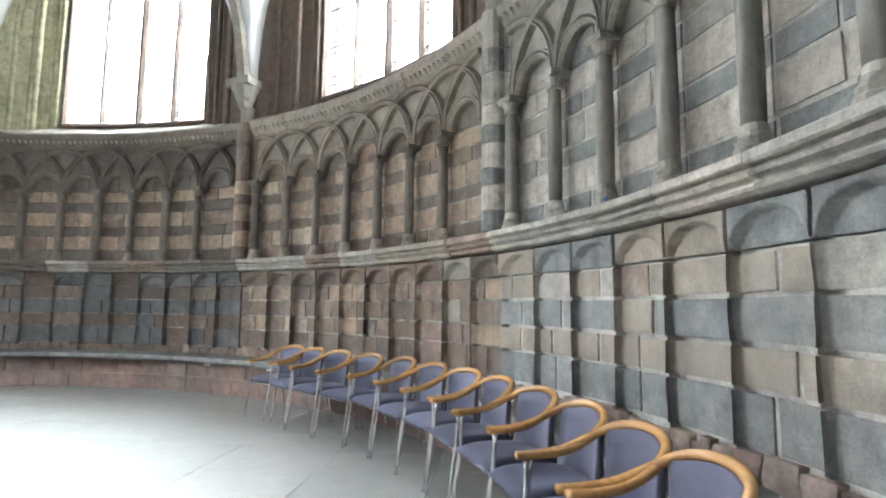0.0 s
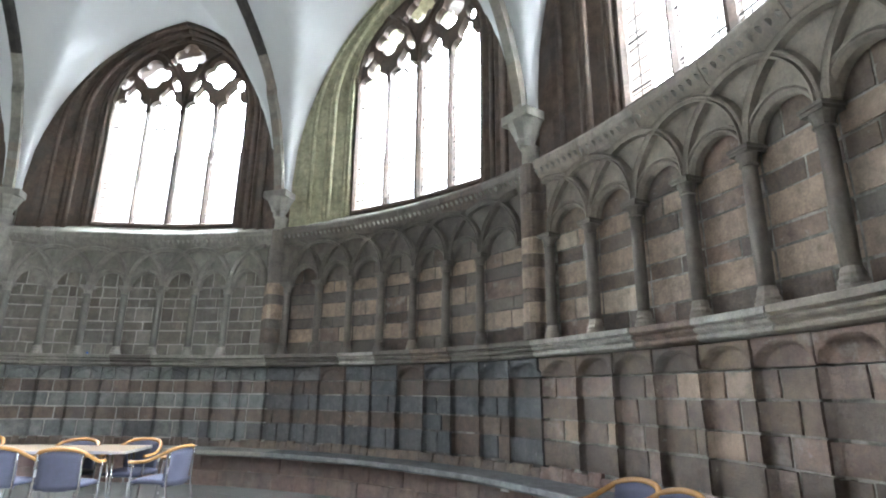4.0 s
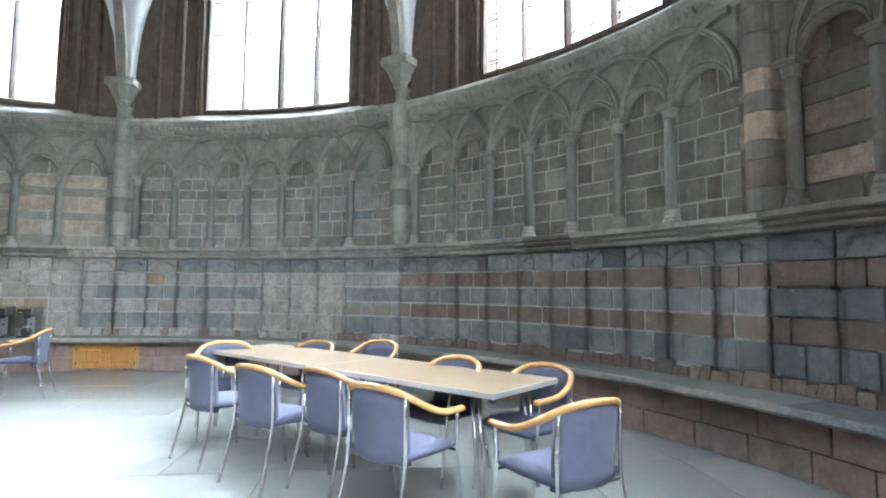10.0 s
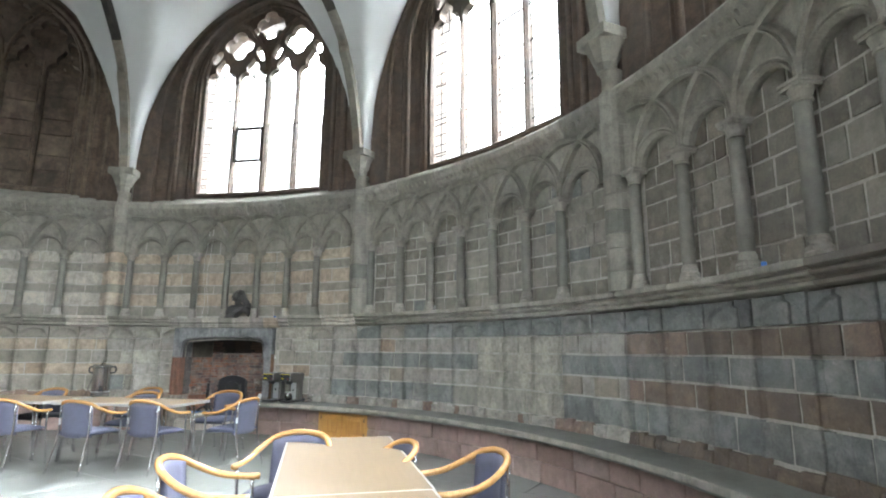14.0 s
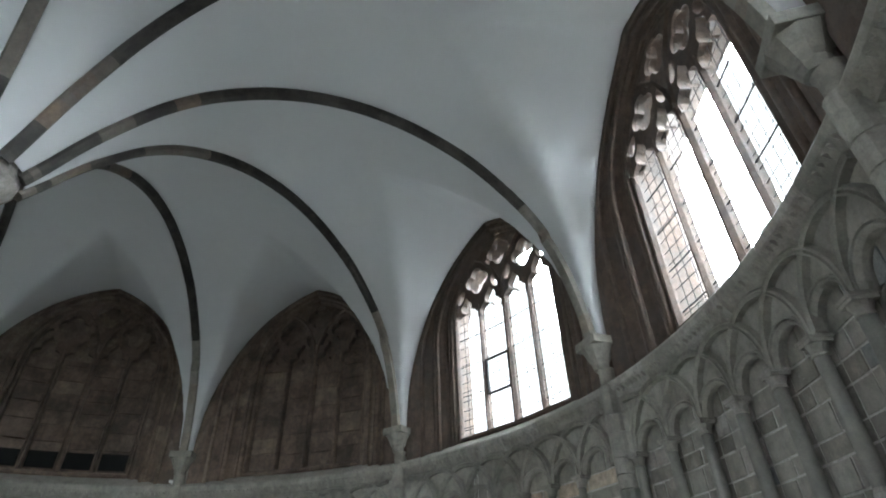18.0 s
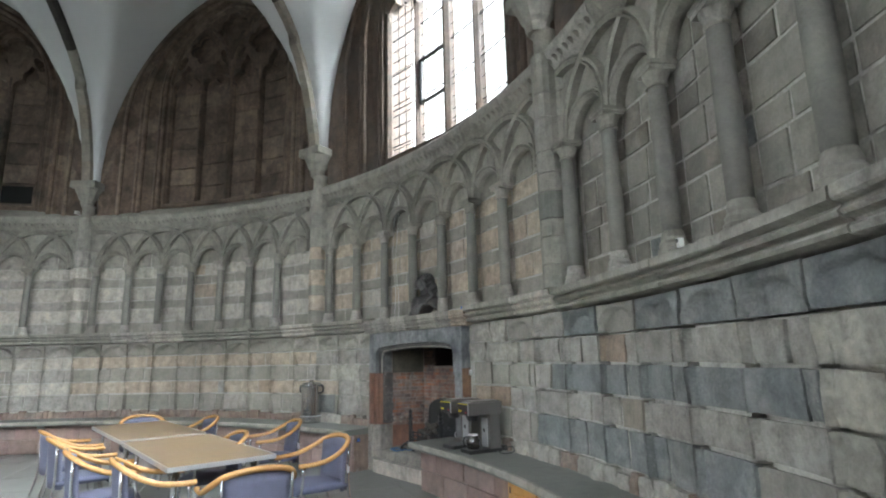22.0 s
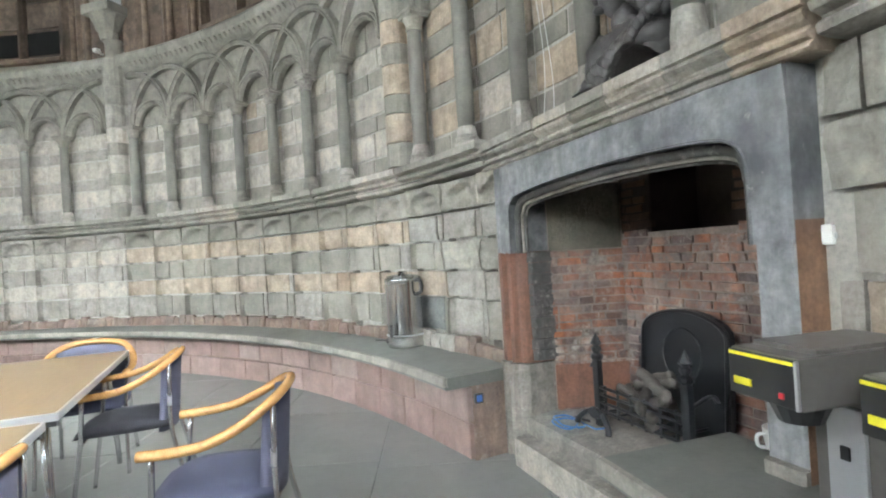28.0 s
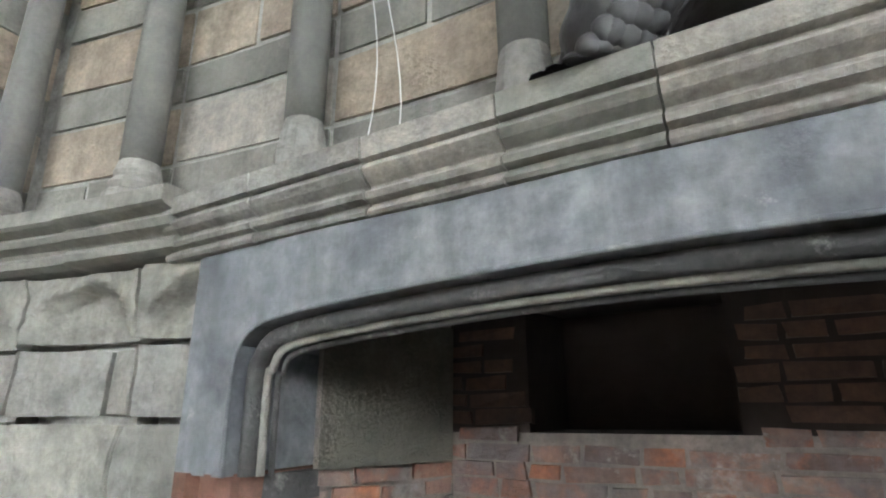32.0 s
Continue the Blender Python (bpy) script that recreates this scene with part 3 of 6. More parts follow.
    # string courses
    prof = [(8.2, Z_STRING0), (8.03, Z_STRING0 + 0.004), (7.995, Z_STRING0 + 0.018), (7.99, Z_STRING0 + 0.04), (8.005, Z_STRING0 + 0.052), (8.018, Z_STRING0 + 0.056), (8.012, Z_STRING0 + 0.068), (7.975, Z_STRING0 + 0.08), (7.965, Z_STRING0 + 0.1), (7.985, Z_STRING0 + 0.114), (7.987, Z_STRING0 + 0.12), (7.95, Z_STRING0 + 0.13), (7.938, Z_STRING0 + 0.14), (7.94, Z_STRING1 - 0.006), (7.948, Z_STRING1), (8.2, Z_STRING1 + 0.01)]
    n = 7
    for i in range(n):
        b0, b1 = a0 + 36 * i / n, a0 + 36 * (i + 1) / n
        if k == 5 and b0 < 207.6 and b1 > 191.85:
            if b0 < 191.85 < b1:
                b1 = 191.85
            elif b0 < 207.6 < b1:
                b0 = 207.6
            else:
                continue
        d = random.uniform(-0.008, 0.008)
        v, f = arc_strip(b0 + 0.03, b1 - 0.03, [(r + d, z + random.uniform(-0.003, 0.003)) for r, z in prof], 4)
        obj("string_stone", v, f, random.choice((TRIM.get(k, GREY), TRIM.get(k, GREY), MID, UPPER[k][0][-1])), wall)
    prof = [(8.25, Z_UP0), (8.1, Z_UP0 + 0.01), (8.06, Z_UP0 + 0.05), (8.03, Z_UP0 + 0.1), (7.99, Z_UP0 + 0.17), (7.98, Z_UP1 - 0.04), (8.0, Z_UP1), (8.3, Z_UP1 + 0.05)]
    for i in range(6):
        v, f = arc_strip(a0 + 6 * i + 0.03, a0 + 6 * i + 5.97, [(r + random.uniform(-0.004, 0.004), z) for r, z in prof], 4)
        obj("cornice_stone", v, f, random.choice((TRIM.get(k, GREY),) * 3 + (MID if k != 2 else BROWN,)), wall)
        if seen:
            v2, f2 = [], []
            for j in range(9):
                a = a0 + 6 * i + 0.33 + 0.667 * j
                c = polar(a, 8.005, Z_UP0 + 0.125)
                out, side = polar(a, 1, 0), Vector((-math.sin(radians(a)), math.cos(radians(a)), 0))
                s = len(v2)
                v2 += [c - side * 0.034 + out * 0.02, c + side * 0.034 + out * 0.02, c + Vector((0, 0, 0.045)) + out * 0.01, c - Vector((0, 0, 0.045)) + out * 0.03, c - out * 0.03]
                f2 += [(s, s + 4, s + 2), (s + 2, s + 4, s + 1), (s + 1, s + 4, s + 3), (s + 3, s + 4, s)]
            tagged(obj("carved_ornament", v2, f2, GREY, wall, "row of carved diamonds"), kind="stuff")
    # arcade backs: striped courses between the columns
    S = a1
    edges = [S + c for c in COLS] + [a0 + 1.6]
    spans = list(zip(edges[1:], edges))
    flat = lambda a, z: BACK
    if seen:
        for b0, b1 in spans:
            for c, (z0, z1) in enumerate(zip(UP_COURSES, UP_COURSES[1:])):
                tones = UPPER[k][0 if c in (1, 3, 5) else 1]
                cuts = [b0, b1] if random.random() < (0.1 if k in (3, 4) else 0.5) else [b0, b0 + (b1 - b0) * random.uniform(0.3, 0.7), b1]
                if k in (3, 4) and random.random() < 0.4:
                    cuts = [b0, b0 + (b1 - b0) * random.uniform(0.25, 0.4), b0 + (b1 - b0) * random.uniform(0.58, 0.75), b1]
                for q0, q1 in zip(cuts, cuts[1:]):
                    block(wall, q0, q1, z0, z1, flat, pick(tones), 2, 2, rough=0.004, gap=joint)
    # spandrel wall with round niche heads
    rad = 0.265
    verts, faces = [], []
    R1 = 8.1
    for b0, b1 in spans + [(a0, a0 + 1.6), (S + COLS[0], S)]:
        mid, width = (b0 + b1) / 2, radians(b1 - b0) * R1
        head = width > 0.4
        n = 18 if head else 2
        start = len(verts)
        for i in range(n + 1):
            a = b0 + (b1 - b0) * i / n
            x = radians(a - mid) * R1
            zb = Z_SPRING + math.sqrt(max(0, rad * rad - x * x)) if head and abs(x) < rad else Z_SPRING
            verts += [polar(a, BACK + 0.02, zb), polar(a, R1, zb), polar(a, R1, Z_UP0 + 0.02)]
        for i in range(n):
            q = start + 3 * i
            faces += [(q, q + 1, q + 4, q + 3), (q + 1, q + 2, q + 5, q + 4)]
    obj("spandrel", verts, faces, TRIM.get(k, GREY), wall, "grey stone spandrel above the arcade")
    # round inner arches and the interlaced arches above them
    for b0, b1 in spans:
        mid = (b0 + b1) / 2
        pts = []
        for i in range(13):
            t = math.pi * i / 12
            pts.append((polar(mid + math.degrees((rad + 0.02) * math.cos(t) / R1), R1 - 0.03, Z_SPRING + (rad + 0.02) * math.sin(t)), t, mid))
        path = [(p, polar(m, 1, 0), (Vector((-math.sin(radians(m)), math.cos(radians(m)), 0)) * math.cos(t) + Vector((0, 0, math.sin(t))))) for p, t, m in pts]
        ring = [(0.06, -0.03), (0.014, -0.03), (-0.018, -0.012), (-0.026, 0.0), (-0.018, 0.01), (0.012, 0.014), (0.012, 0.022), (-0.028, 0.025), (-0.03, 0.042), (0.06, 0.044)]
        v, f = sweep(path, ring)
        obj("inner_arch", v, f, TRIM.get(k, GREY), wall)
    feet = [S - 1.2 + 3.65] + [S + c for c in COLS] + [a0 + 1.2, a0 - 2.6]
    big = radians(4.65) * 8.08
    for i in range(len(feet) - 2):
        m = (feet[i] + feet[i + 2]) / 2
        half = min(big, radians(feet[i] - feet[i + 2]) * 8.08 / 2)
        path = []
        for j in range(21):
            t = math.pi * j / 20
            a = m + math.degrees(half * math.cos(t) / 8.08)
            if not a0 + 1.3 < a < S - 1.3:
                continue
            z = Z_SPRING + 0.02 + (Z_UP0 - Z_SPRING - 0.02) * math.sin(t)
            path.append((polar(a, 8.056 - 0.004 * (i % 2), z), polar(a, 1, 0), (Vector((-math.sin(radians(a)), math.cos(radians(a)), 0)) * math.cos(t) + Vector((0, 0, math.sin(t)))).normalized()))
        if len(path) > 2:
            ring = [(0.06, -0.044), (-0.024, -0.042), (-0.028, -0.026), (0.014, -0.02), (-0.016, -0.01), (-0.03, 0.004), (-0.018, 0.018), (0.012, 0.024), (-0.02, 0.03), (0.06, 0.036)]
            v, f = sweep(path, ring)
            obj("interlaced_arch", v, f, TRIM.get(k, GREY), wall)
    # columns
    for i, c in enumerate(COLS):
        a = S + c
        p = polar(a, 8.045, 0)
        rr = 0.057 + random.uniform(-0.003, 0.004)
        v, f = lathe([(rr, 2.16), (rr + 0.004, 2.5), (rr, 2.9), (rr - 0.002, Z_CAP)], 14, p[:2])
        obj("column_shaft", v, f, DUSK if k in TRIM else SHAFT, wall, "slender grey stone shaft", smooth=True)
        on_mantel = k == 5 and 191.85 < a < 207.6
        v, f = lathe([(0.07, 1.986), (0.07, 2.07), (rr, 2.165)] if on_mantel else [(0.092, 2.02), (0.092, 2.05), (0.08, 2.06), (0.084, 2.082), (0.069, 2.105), (0.071, 2.125), (rr, 2.165)], 14, p[:2])
        obj("column_base", v, f, random.choice((GREY, MID, MID) if k not in TRIM else (TRIM[k], BUFF)), wall, smooth=False)
        bm = bmesh.new()
        turn = Euler((0, 0, radians(a))).to_matrix()
        prof = [(0.058, Z_CAP - 0.018), (0.07, Z_CAP - 0.012), (0.07, Z_CAP), (0.06, Z_CAP + 0.008), (0.07, Z_CAP + 0.04), (0.088, Z_CAP + 0.08)]
        v, f = lathe(prof, 12, p[:2])
        vs = [bm.verts.new(q) for q in v]
        for q in f:
            bm.faces.new([vs[x] for x in q])
        box(bm, (0.18, 0.18, 0.03), (p.x, p.y, Z_CAP + 0.096), 0.006, turn)
        box(bm, (0.2, 0.2, 0.03), (p.x, p.y, Z_CAP + 0.1245), 0.008, turn)
        part("column_capital", bm, random.choice((GREY, GREY, MID)) if k not in TRIM else DUSK, wall)
    # banded shaft at the bay's far end, in drums
    flip = 0
    for z0, z1 in zip(UP_COURSES + [3.8], UP_COURSES[1:] + [3.8, 4.2]):
        flip += 1
        mat = pick((GREY, SHAFT) if k in (3, 4) else UPPER[k][0 if flip % 2 == 0 and z1 < 3.6 else 1])
        v, f = [], []
        outline = [(1.75, BACK + 0.02), (1.7, 8.1), (1.15, 8.085)] + [(math.degrees(0.135 * math.cos(t) / 8), 8.06 - 0.15 * math.sin(t)) for t in [math.pi * q / 8 for q in range(9)]] + [(-1.15, 8.085), (-1.5, 8.1), (-1.55, BACK + 0.02)]
        for z in (z0 + 0.004, z1 - 0.004):
            v += [polar(S + da, r, z) for da, r in outline]
        n = len(outline)
        f = [(i, i + 1, n + i + 1, n + i) for i in range(n - 1)] + [tuple(range(n))[::-1], tuple(range(n, 2 * n))]
        obj("shaft_drum", v, f, mat, wall)


# ---- corbels that carry the vault ribs ----
def build_corbel(k):
    S = 36 * k
    c = thing("corbel", pose(0, 0, 0), "carved grey stone corbel capital under a vault rib", "corbel", "corbels round the wall", "structure")
    p = polar(S, 8.06, 0)
    v, f = lathe([(0.11, 4.2), (0.11, 4.42), (0.13, 4.44), (0.11, 4.46)], 14, p[:2])
    obj("shaft", v, f, GREY, c, smooth=True)
    p = polar(S, 7.99, 0)
    bm = bmesh.new()
    v, f = lathe([(0.1, 4.44), (0.12, 4.5), (0.12, 4.53), (0.15, 4.57), (0.18, 4.65), (0.22, 4.73), (0.235, 4.77)], 10, p[:2])
    vs = [bm.verts.new(q) for q in v]
    for q in f:
        bm.faces.new([vs[x] for x in q])
    box(bm, (0.42, 0.47, 0.13), (p.x, p.y, 4.83), 0.015, Euler((0, 0, radians(S))).to_matrix())
    part("capital", bm, GREY, c)


# ---- vault ----
RIB_LINE = [(7.96, 4.88), (7.9, 5.3), (7.8, 5.75), (7.66, 6.2), (7.47, 6.6), (7.05, 7.16), (6.3, 7.8), (5.6, 8.16), (5.0, 8.36), (4.4, 8.46), (3.9, 8.46), (3.4, 8.39), (2.9, 8.24), (2.4, 8.0), (1.98, 7.72), (1.6, 7.36), (1.33, 7.02), (1.05, 6.62), (0.86, 6.3), (0.7, 6.0), (0.55, 5.74)]
rib_pts = [Vector((r, z, 0)) for r, z in RIB_LINE]
rib_pts = curve_points(rib_pts, 3)
Z_APEX = 8.92


U0 = 0.05      # share of the half bay beside a rib that the plaster keeps


def pointed(u):
    u = max(0.0, (u - U0) / (1 - U0))
    return math.sqrt(max(0.0, 1 - (1 - 0.8 * u) ** 2)) / math.sqrt(1 - 0.04)


def web(r, h, u):
    """Height of the web: a ring vault that swells between the ribs, cut by a pointed tunnel from each window."""
    swell = 0.5 * max(0.0, min(1.0, (r - 0.7) / 4.0)) ** 1.3
    ring = h + swell * (1 - (1 - u) ** 2)
    tunnel = 4.9 + (Z_APEX - 4.9) * pointed(u) - 0.05 * max(0.0, 7.0 - r)
    return max(ring, tunnel) if r > 4.6 else ring


us = [(i / 22) ** 1.5 for i in range(23)]
vault_verts, vault_faces = [], []
lines = [(8.12, 4.86)] + [(p.x, p.y + 0.06) for p in curve_points([Vector((r, z, 0)) for r, z in RIB_LINE], 4)]
for k in range(BAYS):
    start = len(vault_verts)
    across = [-18 + 18 * u for u in us] + [18 - 18 * u for u in us[-2::-1]]
    for r, h in lines:
        for da in across:
            vault_verts.append(polar(36 * k + 18 + da, r, web(r, h, 1 - abs(da) / 18)))
    w = len(across) - 1
    vault_faces += grid_faces(w, len(lines) - 1, start)
ceiling = obj("ceiling", vault_verts, vault_faces, PLASTER, None, "", smooth=True)
tagged(ceiling, "white plastered vault webs between stone ribs", "ceiling", "", "structure")
top = new("roof_slab", bpy.data.meshes.new("roof_slab"))
v, f = lathe([(9.52, 9.4), (9.52, 9.6)], 40)
top.data.from_pydata([tuple(q) for q in v], [], f)
top.data.materials.append(GREY)
tagged(top, "plain roof closing the vault from above", "roof", "", "structure")


def build_rib(k):
    a = 36 * k
    side = Vector((-math.sin(radians(a)), math.cos(radians(a)), 0))
    rib = thing("vault_rib", pose(0, 0, 0), "slim stone vault rib banded in light and dark blocks", "vault rib", "ribs of the vault", "structure")
    pts = rib_pts
    i = 0
    while i < len(pts) - 1:
        j = min(len(pts) - 1, i + random.choice((1, 2, 2, 3)))
        path = []
        for q in range(i, j + 1):
            d = pts[min(q + 1, len(pts) - 1)] - pts[max(q - 1, 0)]
            nrm = Vector((-d.y, d.x, 0)).normalized()
            if nrm.y < 0 and pts[q].x < 7.4 or nrm.x > 0 and pts[q].x >= 7.4 and nrm.y < 0:
                nrm = -nrm
            up = polar(a, nrm.x, nrm.y)
            path.append((polar(a, pts[q].x, pts[q].y), side, up))
        ring = [(-0.078, 0.09), (-0.078, -0.012), (-0.048, -0.05), (0.048, -0.05), (0.078, -0.012), (0.078, 0.09)]
        v, f = sweep(path, ring)
        x = pts[i].x
        # window light on the springers is painted as paler stone, shade above as RIB
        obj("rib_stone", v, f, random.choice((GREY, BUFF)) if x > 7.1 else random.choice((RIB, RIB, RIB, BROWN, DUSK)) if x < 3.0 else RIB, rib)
        i = j


# ---- windows and blind windows over the cornice ----
def arch_curve(half, z0, spring, apex, n_up=3, n_arc=10):
    """Half an opening as (angle, height) from its foot to its apex."""
    pts = [(half, z0 + (spring - z0) * i / n_up) for i in range(n_up)]
    rise, w = apex - spring, radians(half) * 8.2
    rad = (rise * rise + w * w) / (2 * w)
    t1 = math.atan2(rise, rad - w) if rad > w else math.pi / 2
    t1 = math.asin(min(1, rise / rad))
    for i in range(n_arc + 1):
        t = t1 * i / n_arc
        pts.append((half * (rad * math.cos(t) - (rad - w)) / w, spring + rad * math.sin(t)))
    return pts


def full_curve(*args, **kw):
    h = arch_curve(*args, **kw)
    return h + [(-a, z) for a, z in h[-2::-1]]




def tracery_field(x, z):
    """Positive where the head of a window is stone, negative in its openings and outside the arch."""
    x = abs(x)
    w, rise = 1.39, 1.63
    rad = (rise * rise + w * w) / (2 * w)
    f = rad - math.hypot(x + rad - w, z - 7.05) if z > 7.05 else w - x
    for c, hw in ((0.352, 0.288), (1.034, 0.296)):
        dx = abs(x - c)
        hole = max(dx - hw, z - 7.02)
        hole = min(hole, math.hypot(dx - 0.15, z - 7.06) - 0.155, math.hypot(dx, z - 7.3) - 0.15, max(dx * 1.25 + (z - 7.3) * 0.75 - 0.19, 7.3 - z))
        f = min(f, hole)
    for cx, cz in ((0.689, 7.84), (0.0, 8.27)):
        for ox, oz in ((0.165, 0), (-0.165, 0), (0, 0.165), (0, -0.165)):
            f = min(f, math.hypot(x - cx - ox, z - cz - oz) - 0.16)
        f = min(f, math.hypot(x - cx, z - cz) - 0.13)
    for cx, cz, lean, long in ((1.16, 7.58, 0.5, 0.17), (0.2, 7.62, -0.35, 0.17), (0.34, 8.13, 0.7, 0.1)):
        dx, dz = x - cx, z - cz
        u, v = dx * math.cos(lean) + dz * math.sin(lean), dz * math.cos(lean) - dx * math.sin(lean)
        f = min(f, (math.hypot(u / 0.085, v / long) - 1) * 0.085)
    return f


def tracery_mesh(material):
    """The pierced head, cut cleanly along its openings, with its thickness."""
    step, x0, z0, nx, nz = 0.032, -1.44, 6.95, 90, 56
    val = [[tracery_field(x0 + step * i, z0 + step * j) for i in range(nx + 1)] for j in range(nz + 1)]
    pts, index, faces, rims = [], {}, [], []

    def at(key, x, z):
        if key not in index:
            index[key] = len(pts)
            pts.append((x, z))
        return index[key]

    for j in range(nz):
        for i in range(nx):
            ring = []
            corners = ((i, j), (i + 1, j), (i + 1, j + 1), (i, j + 1))
            for q in range(4):
                (a, b), (c, d) = corners[q], corners[(q + 1) % 4]
                f0, f1 = val[b][a], val[d][c]
                if f0 > 0:
                    ring.append((at((a, b), x0 + step * a, z0 + step * b), False))
                if (f0 > 0) != (f1 > 0):
                    t = f0 / (f0 - f1)
                    key = (min((a, b), (c, d)), max((a, b), (c, d)))
                    ring.append((at(key, x0 + step * (a + (c - a) * t), z0 + step * (b + (d - b) * t)), True))
            if len(ring) > 2:
                faces.append(tuple(q for q, e in ring))
                for (p, e), (q, g) in zip(ring, ring[1:] + ring[:1]):
                    if e and g:
                        rims.append((p, q))
    n = len(pts)
    verts = [polar(math.degrees(x / 8.4), r, z) for r in (8.41, 8.55) for x, z in pts]
    faces = faces + [(q, p, n + p, n + q) for p, q in rims]
    me = bpy.data.meshes.new("tracery_plate")
    me.from_pydata([tuple(v) for v in verts], [], faces)
    me.materials.append(material)
    return me


TRACERY = {False: tracery_mesh(RED), True: tracery_mesh(BLIND)}


def build_window(k):
    mid = 36 * k + 18
    blind = k in BLIND_BAYS
    label = "blind pointed window of brown stone under the vault" if blind else "tall pointed four-light window with dark stone tracery"
    win = thing("window_%d" % (k + 1), pose(0, 0, 0), label, "window", "windows under the vault", "structure")
    jamb_mat = RED if not blind else BLIND
    rings = [(8.09, full_curve(17.0, Z_UP1, 5.1, Z_APEX + 0.02, 7, 14)), (8.11, full_curve(15.4, Z_UP1 + 0.02, 5.9, Z_APEX - 0.04, 7, 14)),
             (8.2, full_curve(13.6, Z_UP1 + 0.05, 6.4, 8.84, 7, 14)), (8.23, full_curve(13.0, Z_UP1 + 0.06, 6.5, 8.82, 7, 14)), (8.2, full_curve(12.6, Z_UP1 + 0.06, 6.5, 8.8, 7, 14)),
             (8.33, full_curve(11.3, Z_UP1 + 0.1, 6.7, 8.76, 7, 14)), (8.36, full_curve(10.8, Z_UP1 + 0.12, 6.8, 8.74, 7, 14)), (8.32, full_curve(10.4, Z_UP1 + 0.14, 6.8, 8.73, 7, 14)),
             (8.44, full_curve(9.7, 4.45, 7.0, 8.7, 7, 14)), (8.9, full_curve(9.7, 4.45, 7.0, 8.7, 7, 14)), (9.5, full_curve(13.5, 4.3, 7.0, 8.9, 7, 14))]
    verts, faces = [], []
    n = len(rings[0][1])
    for r, c in rings:
        verts += [polar(mid + a, r, z) for a, z in c]
    half = (n - 1) // 2
    for i in range(n - 1):
        # this half of the third window's jamb has its sunlight painted in
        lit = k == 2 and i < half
        jv, jf = [], []
        for j in range(len(rings)):
            jv += [verts[j * n + i], verts[j * n + i + 1]]
        jf = [(2 * j, 2 * j + 1, 2 * j + 3, 2 * j + 2) for j in range(len(rings) - 1)]
        obj("jamb_stone", jv, jf, SUNLITALGAE if lit else jamb_mat, win, "algae-green jamb stone with sunlight painted into its pale colour" if lit else "")
    for name, hw, r, z0, zs, za, rad in (("outer_roll", 14.4, 8.13, Z_UP1 + 0.04, 6.2, 8.86, 0.04), ("middle_roll", 12.0, 8.23, Z_UP1 + 0.1, 6.6, 8.78, 0.045), ("inner_roll", 10.0, 8.37, 4.45, 6.95, 8.71, 0.04)):
        line = full_curve(hw, z0, zs, za, 3, 14)
        m2 = len(line) // 2
        for sgn, piece in ((1, line[:m2 + 1]), (-1, line[m2:])):
            v, f = tube([polar(mid + a, r, z) for a, z in piece], rad, 8)
            # rolls on the same side carry the painted sunlight too
            obj(name, v, f, SUNLITALGAE if k == 2 and sgn > 0 else jamb_mat, win, smooth=True)
    v, f = arc_strip(mid - 17.4, mid + 17.4, [(8.0, Z_UP1 - 0.01), (8.08, Z_UP1 + 0.03), (8.42, 4.47), (8.95, 4.48), (9.5, 4.35), (9.5, Z_UP1)], 12)
    obj("window_sill", v, f, GREY, win, "sloping grey stone sill")
    # wall round the opening, up to the roof
    ring = [polar(mid + a, 8.1, z) for a, z in rings[0][1]]
    up = [polar(mid + a, 8.1, 9.45) for a, z in rings[0][1]]
    obj("lunette_wall", ring + up, [(i, i + 1, n + i + 1, n + i) for i in range(n - 1)], jamb_mat, win)
    side = [polar(mid + s * 18, 8.1, z) for s in (-1, 1) for z in (Z_UP1, 9.45)] + [polar(mid + s * 17.3, 8.1, z) for s in (-1, 1) for z in (Z_UP1, 9.45)]
    obj("lunette_side", side, [(0, 1, 5, 4), (2, 3, 7, 6)], jamb_mat, win)
    out = [polar(mid + a, 9.5, z) for a, z in rings[-1][1]] + [polar(mid + a, 9.5, 9.45) for a, z in rings[-1][1]]
    obj("outer_wall", out, [(i + 1, i, n + i, n + i + 1) for i in range(n - 1)], GREY, win)
    side = [polar(mid + s * w, 9.5, z) for s in (-1, 1) for w in (18, 13.5) for z in (4.2, 9.45)]
    obj("outer_pier", side, [(0, 1, 3, 2), (4, 5, 7, 6)], GREY, win)

    def bar(pts, width, depth, name, mat, r=8.47):
        path = []
        for q, (a, z) in enumerate(pts):
            b, c = pts[max(q - 1, 0)], pts[min(q + 1, len(pts) - 1)]
            dx, dz = radians(c[0] - b[0]) * r, c[1] - b[1]
            l = math.hypot(dx, dz) or 1
            m = radians(mid + a)
            e = Vector((-math.sin(m), math.cos(m), 0))
            path.append((polar(mid + a, r, z), e * (-dz / l) + Vector((0, 0, dx / l)), polar(mid + a, 1, 0)))
        w, d = width / 2, depth / 2
        v, f = sweep(path, [(-w * 0.35, -d), (w * 0.35, -d), (w, -d * 0.2), (w, d), (-w, d), (-w, -d * 0.2)])
        return obj(name, v, f, mat, win)

    def ring_bar(ca, cz, pts, width, depth, name):
        p = [(ca + math.degrees(x / 8.4), cz + z) for x, z in pts]
        return bar(p + [p[0], p[1]], width, depth, name, jamb_mat)

    def foil(ca, cz, size, lobes, turn=0.0, name="quatrefoil"):
        pts = []
        for q in range(lobes * 8):
            t = 2 * math.pi * q / (lobes * 8)
            best = 0.0
            for w in range(lobes):
                d = t - 2 * math.pi * w / lobes
